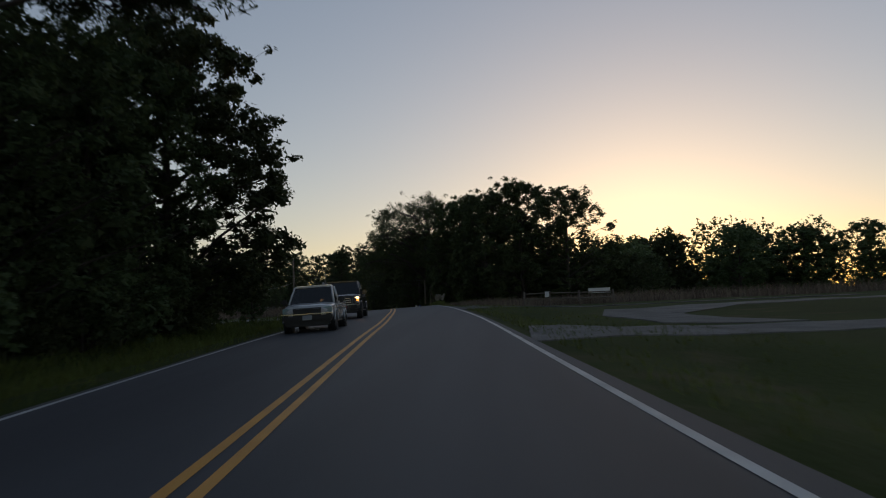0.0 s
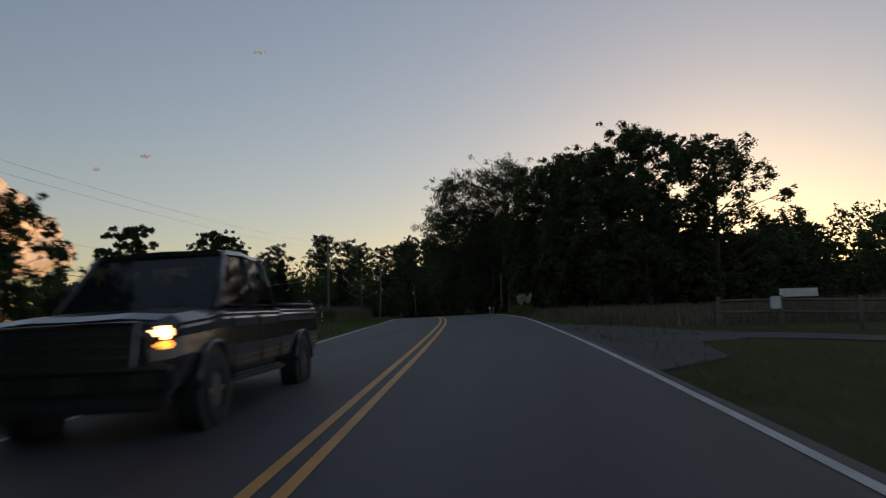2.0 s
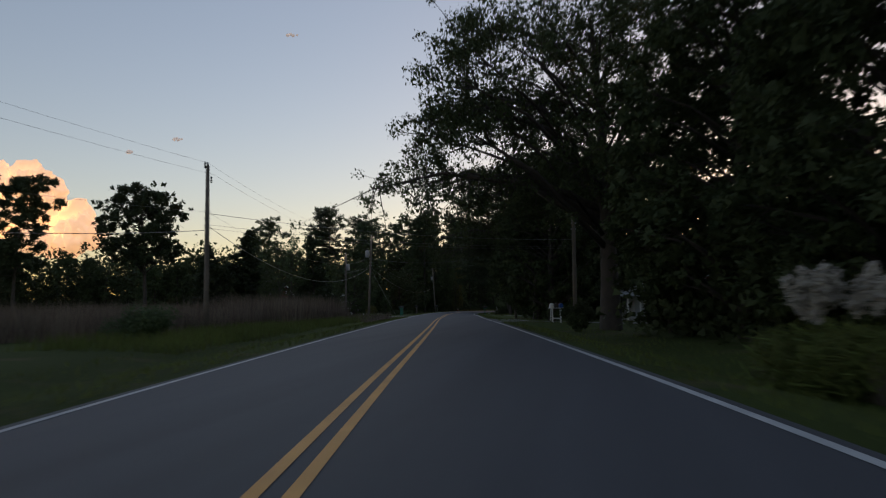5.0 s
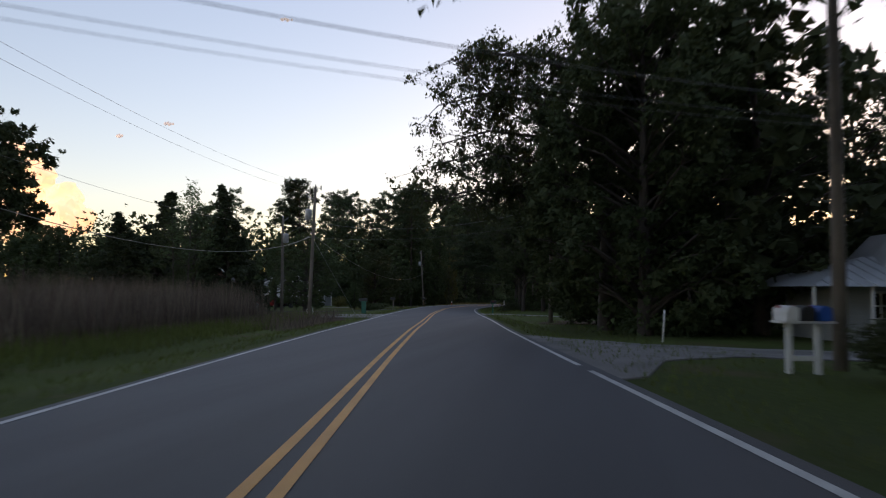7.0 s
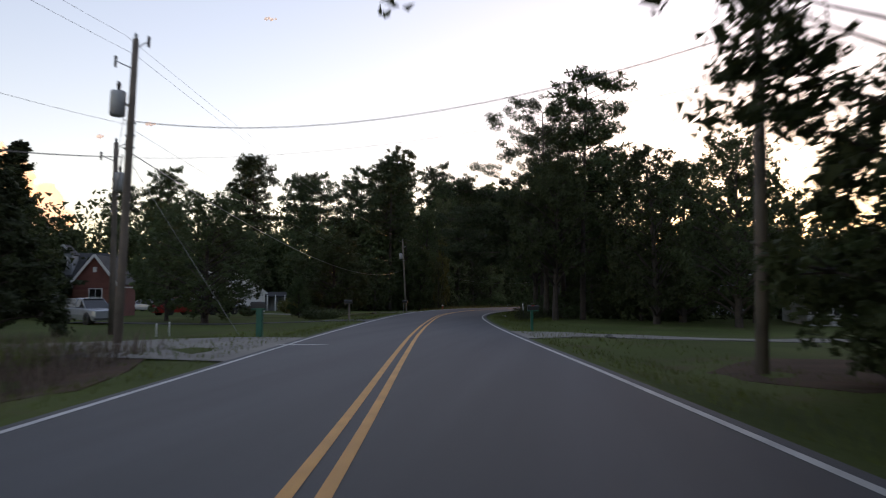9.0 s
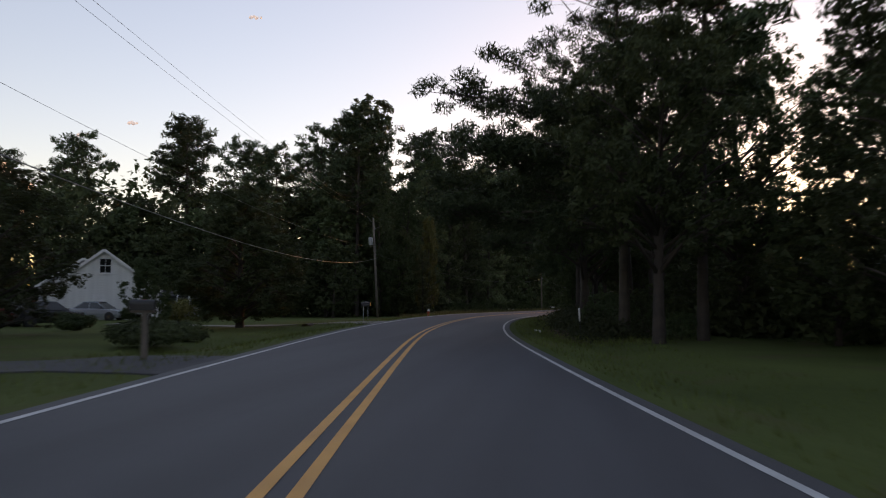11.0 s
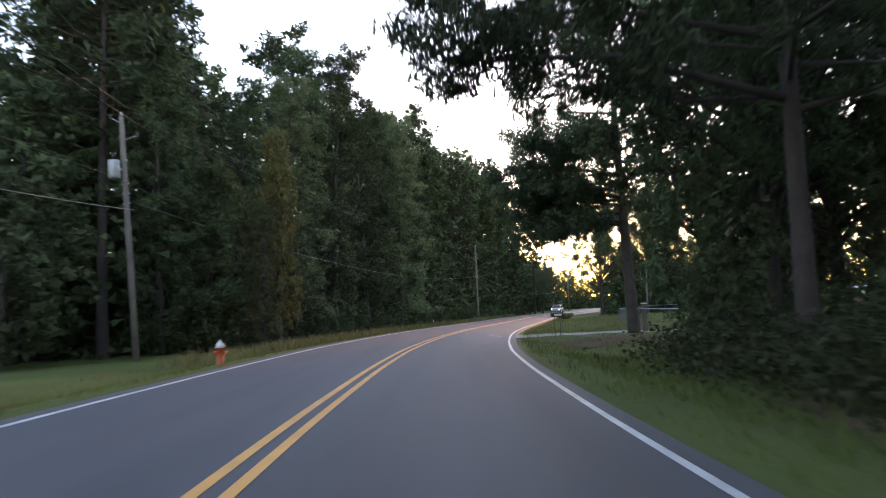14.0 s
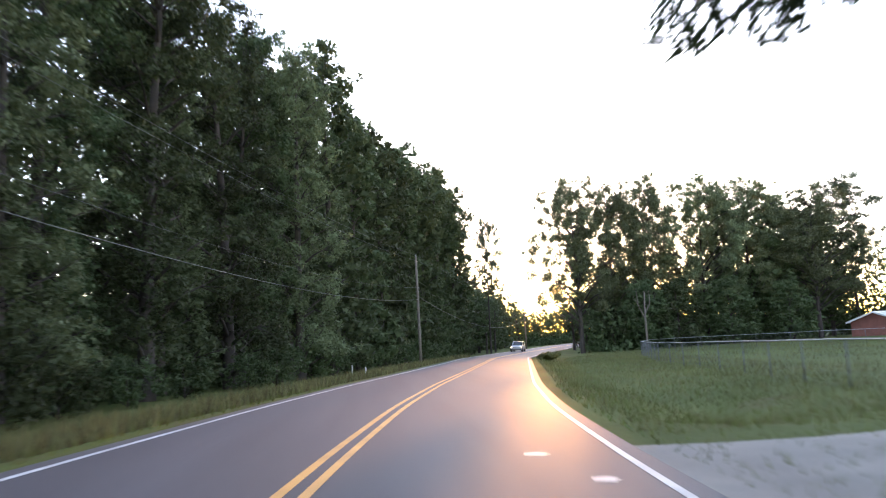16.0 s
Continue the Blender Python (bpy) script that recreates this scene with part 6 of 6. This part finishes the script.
for s in (-1, 1):
    block("dormer_roof", dormer, SHINGLE, (1.25, 2.5, 0.1), (s * 0.42, 0, 1.3), 0.01, rot=(0, s * 48, 0))
    block("dormer_trim", dormer, WHITE_PAINT, (1.25, 0.06, 0.14), (s * 0.42, -1.26, 1.27), 0.005, rot=(0, s * 48, 0))
window(wing, 0.6, 1.27, 4.75, 0.6, 1.0, 0)

# white gabled house with an attic window
white = gable_house("white sided house with a steep dark gabled roof", on_land(-55.8, 211.5, 30), 8.2, 10, 2.4, 5.5, WHITE_PAINT, SHINGLE, 0.3)
window(white, 0.1, -0.02, 4.3, 0.8, 1.1, 0)
block("door", white, WHITE_PAINT, (0.95, 0.06, 2.05), (-0.3, -0.04, 0.95), 0.01, "white panelled door")
for s in (-1, 1):
    block("corner_trim", white, WHITE_PAINT, (0.12, 0.05, 2.9), (s * 4.06, -0.04, 1.1), 0.005)
annex = empty("porch", "low dark-roofed porch with white posts", "porch", at=on_land(-55.5, 225, 20))
block("roof", annex, SHINGLE, (5, 4, 0.2), (-1, 2.5, 2.3), 0.02, rot=(8, 0, 0))
for x in (-3.3, -2.2, -1.1, 0.0, 1.3):
    block("post", annex, WHITE_PAINT, (0.14, 0.14, 2.4), (x, 0.2, 1.05), 0.01)
block("wall", annex, GREY_SIDING, (4.8, 0.2, 2.2), (-1, 4.4, 1.0), 0.01)

# low shed house with a metal roof on the right
shed = empty("shed", "low pale house with a rusty metal hip roof", "house", "houses along the road", on_land(-0.2, 125.2, 8))
block("wall_shell", shed, GREY_SIDING, (6.4, 5.4, 2.4), (3.0, 2.9, 1.0), 0.02)
for k in range(11):
    block("siding_board", shed, GREY_SIDING, (6.42, 0.02, 0.18), (3.0, 0.19, 0.1 + k * 0.2), 0.0, rot=(4, 0, 0))
bm = bmesh.new()
a = [bm.verts.new(p) for p in ((-2.2, -1.2, 2.05), (7.0, -1.2, 2.05), (7.0, 6.6, 2.05), (-2.2, 6.6, 2.05), (1.6, 2.6, 3.25), (4.6, 2.6, 3.25))]
for f in ((0, 1, 5, 4), (1, 2, 5), (2, 3, 4, 5), (3, 0, 4), (3, 2, 1, 0)):
    bm.faces.new([a[i] for i in f])
hip = part("roof", bm, METAL_ROOF, shed, "ribbed galvanised hip roof")
for k in range(18):
    x = -2.0 + k * 0.52
    q = min(1, max(0.0, min((x + 2.2) / 3.8, (7.0 - x) / 2.4)))
    rod("roof_rib", shed, METAL_ROOF, [(x, -1.2, 2.07), (x, -1.2 + 3.8 * q, 2.07 + 1.2 * q)], [0.02, 0.02], 4)
lant = gable_house("upper metal-roofed gable of the shed", on_land(2.6, 127.0, 8), 2.4, 3.0, 2.9, 4.1, GREY_SIDING, METAL_ROOF, 0.25, "shed_gable")
window(lant, 0, -0.02, 3.25, 0.3, 0.45, 0)
window(shed, 0.9, 0.17, 1.35, 0.5, 0.9, 0)
for x in (-2.0, -1.0, 0.0):
    block("porch_post", shed, WHITE_PAINT, (0.1, 0.1, 2.3), (x, -1.0, 0.95), 0.01)

# white house with porch on the right
wh = gable_house("white sided house with porch, shutters and shingle roof", on_land(4.4, 181.5, -8), 7.0, 12, 2.9, 4.7, WHITE_PAINT, SHINGLE, 0.3)
for x in (-2.4, 1.5):
    window(wh, x, -0.02, 1.55, 0.9, 1.4, 0, shutters=True)
wing2 = gable_house("white gabled porch front of the house", on_land(9.2, 178.6, -8), 5.5, 6, 2.9, 4.9, WHITE_PAINT, SHINGLE, 0.3, "house_porch")
window(wing2, -1.4, -0.02, 1.6, 1.1, 1.5, 0, shutters=True)
block("porch_rail", wing2, WHITE_PAINT, (5.2, 0.06, 0.08), (0, -1.5, 1.0), 0.01)
block("porch_floor", wing2, CONCRETE, (5.4, 1.7, 0.3), (0, -0.85, 0.05), 0.01)
for x in (-2.6, -0.9, 0.9, 2.6):
    block("porch_post", wing2, WHITE_PAINT, (0.14, 0.14, 2.7), (x, -1.5, 1.35), 0.01)
# barn roof in the trees and brick bungalow by the field
barn = gable_house("old shed with a pale metal roof among trees", on_land(2.5, 213.5, -60), 5.5, 7, 2.6, 5.2, GREY_SIDING, METAL_ROOF, 0.3, "barn", siding=False)
bung = gable_house("low brick bungalow with a pale roof by the field", on_land(36, 322, -60), 6, 9, 1.8, 2.9, BRICK, METAL_ROOF, 0.4, siding=False)
for y in (2.0, 4.5, 7.0):
    window(bung, -3.0, y, 1.0, 0.8, 0.9, -90)
gable_house("far white sided house half hidden by the wood", on_land(-62, 218, 30), 7, 9, 2.8, 5.2, GREY_SIDING, SHINGLE, 0.3)

# ---- hedges and bushes ----
def bush(x, y, w, h, label, mat=None, seed=3):
    rng = np.random.default_rng(seed)
    b = empty("bush", label, "bush", "garden bushes", pose(x, y, land_z(x, y)))
    cs = [(rng.normal() * w * 0.24, rng.normal() * w * 0.2, h * (0.25 + 0.45 * rng.uniform())) for _ in range(12)]
    v, f = leaf_cards(rng, cs, [0.28 * w] * 12, 420, 0.07, 0.5, h / w * 1.1)
    v[:, 2] = np.maximum(v[:, 2], 0.02)
    o = new("foliage", fast_mesh("foliage", v, f, mat or LEAF))
    o.parent = b
    wv, wf = joined([tube([(0, 0, -0.1), (c[0] * 0.8, c[1] * 0.8, c[2])], [0.03, 0.008], 4) for c in cs[:6]])
    mesh_ob("stems", wv, wf, BARK, b)
    return b


bush(-4.5, 109.6, 1.7, 1.5, "rounded dark green bush by the drive", seed=1)
bush(-5.0, 102.2, 0.6, 1.1, "small dark upright bush under the oak", seed=3)
bush(-33.9, 180.2, 3.4, 0.9, "low clipped green hedge on a lawn", seed=4)
bush(-34.9, 183.5, 2.2, 0.6, "low clipped green hedge on a lawn", seed=5)
bush(-47, 163.0, 2.2, 0.9, "low green bush on a lawn", seed=6)
bush(-21.5, 90.5, 2.6, 1.6, "dark bush at the edge of a field", seed=7)
bush(1.2, 180.2, 0.9, 1.0, "small dark bush by a white house", seed=8)
bush(5.4, 179.2, 0.9, 0.9, "small dark bush by a white house", seed=9)
bush(-45, 192.5, 1.8, 1.0, "rounded green bush on a lawn", seed=10)
# low sun on this bush is painted with the yellow leaf material
bush(*on_road(300, 5.4), 1.6, 0.9, "sunlit weedy bush at the road edge", LEAF_YELLOW, 12)
bush(-46.5, 206, 2.0, 1.8, "reddish brown garden bush", LEAF_YELLOW, 13)

# ---- chain-link fence and gate inside the bend ----
def mesh_fence(name, line, h, label, spacing=3.4, mesh=0.3):
    fence = empty(name, label, "fence", "chain-link fences")
    pts = []
    for (x0, y0), (x1, y1) in zip(line, line[1:]):
        n = max(1, round(math.hypot(x1 - x0, y1 - y0) / spacing))
        pts += [(x0 + (x1 - x0) * i / n, y0 + (y1 - y0) * i / n) for i in range(n)]
    pts.append(line[-1])
    for x, y in pts:
        fence_post(fence, x, y, h, WIRE, 0.024)
    zs = [land_z(x, y) for x, y in pts]
    v, f = joined([tube([(a[0], a[1], za + h), (b[0], b[1], zb + h)], [0.022, 0.022], 5) for a, b, za, zb in zip(pts, pts[1:], zs, zs[1:])])
    mesh_ob("top_rail", v, f, STEEL, fence)
    wires = []
    for a, b, za, zb in zip(pts, pts[1:], zs, zs[1:]):
        n = int(math.hypot(b[0] - a[0], b[1] - a[1]) / mesh)
        k = int(h / mesh)
        for i in range(-k, n):
            for s in (1, -1):
                u0, u1 = i, i + k
                c0, c1 = max(u0, 0), min(u1, n)
                if c1 <= c0:
                    continue
                q0, q1 = (c0 - u0) / k, (c1 - u0) / k
                if s < 0:
                    q0, q1 = 1 - q0, 1 - q1
                p = [(a[0] + (b[0] - a[0]) * c / n, a[1] + (b[1] - a[1]) * c / n, za + (zb - za) * c / n + q * h) for c, q in ((c0, q0), (c1, q1))]
                wires.append(tube(p, [0.002, 0.002], 3))
    v, f = joined(wires)
    mesh_ob("wire_mesh", v, f, WIRE, fence)
    return fence


mesh_fence("chain_link_fence", [(-14.2, 249.4), (-11.5, 262), (-8.0, 280), (-2.0, 300), (4, 314)], 1.25, "grey chain-link fence round a field")
mesh_fence("chain_link_fence", [(-15.0, 243.6), (-16.3, 241.0), (-15.5, 236.0)], 1.25, "grey chain-link fence by the drive")
mesh_fence("chain_link_fence", [(4, 314), (12, 306), (22, 298), (34, 292)], 1.25, "grey chain-link fence round a far field", 3.0, 0.3)
for x, y, h in ((-14.2, 249.4, 1.45), (-15.0, 243.6, 1.5), (-16.3, 241.0, 1.6), (-9.5, 252, 1.3)):
    p = empty("gate_post", "stout grey weathered wooden gate post", "gate post", "gate posts", pose(x, y, land_z(x, y)))
    block("post", p, POLE_WOOD, (0.24, 0.24, h + 0.3), (0, 0, h / 2 - 0.15), 0.02)
    block("cap", p, WHITE_PAINT, (0.28, 0.28, 0.05), (0, 0, h + 0.02), 0.01, "pale post cap")
# dead tree with a pale bare trunk
dead = empty("dead_tree", "pale dead tree with bare forked limbs", "dead tree", at=pose(4.8, 317, land_z(4.8, 317)))
dead.scale = (0.6, 0.6, 0.85)
dv, df = joined([tube([(0, 0, -0.3), (0, 0, 4.5), (0.2, 0, 8)], [0.25, 0.18, 0.08], 8), tube([(0, 0, 4.2), (-1.2, 0, 6.2), (-1.4, 0, 8.4)], [0.12, 0.08, 0.03], 6), tube([(0, 0, 4.8), (1.2, 0.2, 6.4), (1.2, 0.2, 8.2)], [0.12, 0.08, 0.03], 6), tube([(-1.2, 0, 6.2), (-2.1, 0, 7.4)], [0.05, 0.02], 5)])
mesh_ob("trunk", dv, df, POLE_WOOD, dead, smooth=True)

# ---- sunset cloud far off, and small wisps ----
CLOUD = bpy.data.materials.new("sunlit_cloud")
CLOUD.use_nodes = True
cn = CLOUD.node_tree.nodes
cb = cn["Principled BSDF"]
cb.inputs["Base Color"].default_value, cb.inputs["Roughness"].default_value = (0.8, 0.72, 0.62, 1), 1.0
# the sunset light on the cloud is put in as orange emission
cb.inputs["Emission Color"].default_value, cb.inputs["Emission Strength"].default_value = (1.0, 0.52, 0.2, 1), 0.42
def cloud(name, direction, far, lumps, label, seed, spread, mat=None):
    """A far cumulus of many merged lumps; direction is yaw to the left and elevation in degrees."""
    yaw, el = (radians(a) for a in direction)
    c = Vector((-math.sin(yaw) * math.cos(el), math.cos(yaw) * math.cos(el), math.sin(el))) * far
    rng = random.Random(seed)
    bm = bmesh.new()
    right = Vector((math.cos(yaw), math.sin(yaw), 0))
    for k in range(lumps):
        u = rng.uniform(-1, 1)
        top = (1 - abs(u) ** 1.6) * spread[1]
        p = c + right * u * spread[0] + Vector((0, 0, rng.uniform(-0.1, 1) * top)) + c.normalized() * rng.uniform(-0.3, 0.3) * spread[0]
        r = spread[2] * rng.uniform(0.45, 1.1)
        made = bmesh.ops.create_icosphere(bm, subdivisions=3, radius=r)["verts"]
        for v in made:
            v.co += v.co.normalized() * r * (0.55 * noise.noise(v.co / r * 1.7 + Vector((k, 0, 0))) + 0.3 * noise.noise(v.co / r * 4.5 + Vector((0, k, 0))))
        bmesh.ops.translate(bm, vec=p, verts=made)
    return tagged(part(name, bm, mat or CLOUD, smooth=True), label, "cloud", kind="structure")


cloud("backdrop_cloud", (40.8, 4.2), 3600, 95, "orange cumulus cloud low over the trees, sunlight painted as glow", 3, (330, 320, 62))

WISP = CLOUD.copy()
WISP.name = "pale_cloud_wisp"
WISP.node_tree.nodes["Principled BSDF"].inputs["Emission Color"].default_value = (1.0, 0.86, 0.74, 1)
# the wisps' lit look is a weak emission as well
WISP.node_tree.nodes["Principled BSDF"].inputs["Emission Strength"].default_value = 0.12
for way, wide in (((21.9, 19.5), 36), ((33.5, 10.5), 14), ((30.2, 11.6), 26)):
    cloud("backdrop_wisp", way, 3800, 7, "small pale wisp of cloud high in the evening sky", 8, (wide, 9, 7), WISP)


# ---- the sun's disc, low over the end of the road ----
SUN_GLOW = bpy.data.materials.new("setting_sun")
SUN_GLOW.use_nodes = True
sb = SUN_GLOW.node_tree.nodes["Principled BSDF"]
sb.inputs["Base Color"].default_value = (0, 0, 0, 1)
sb.inputs["Emission Color"].default_value, sb.inputs["Emission Strength"].default_value = (1.0, 0.5, 0.12, 1), 0.5
bm = bmesh.new()
bmesh.ops.create_icosphere(bm, subdivisions=3, radius=4200 * math.tan(radians(0.42)))
disc = tagged(part("backdrop_sun", bm, SUN_GLOW, smooth=True), "low orange setting sun behind the far trees", "sun", kind="structure")
disc.matrix_basis = Matrix.Translation(Vector((-25, 235, 1)) + SUN_DIR * 4200)
disc.visible_shadow = False
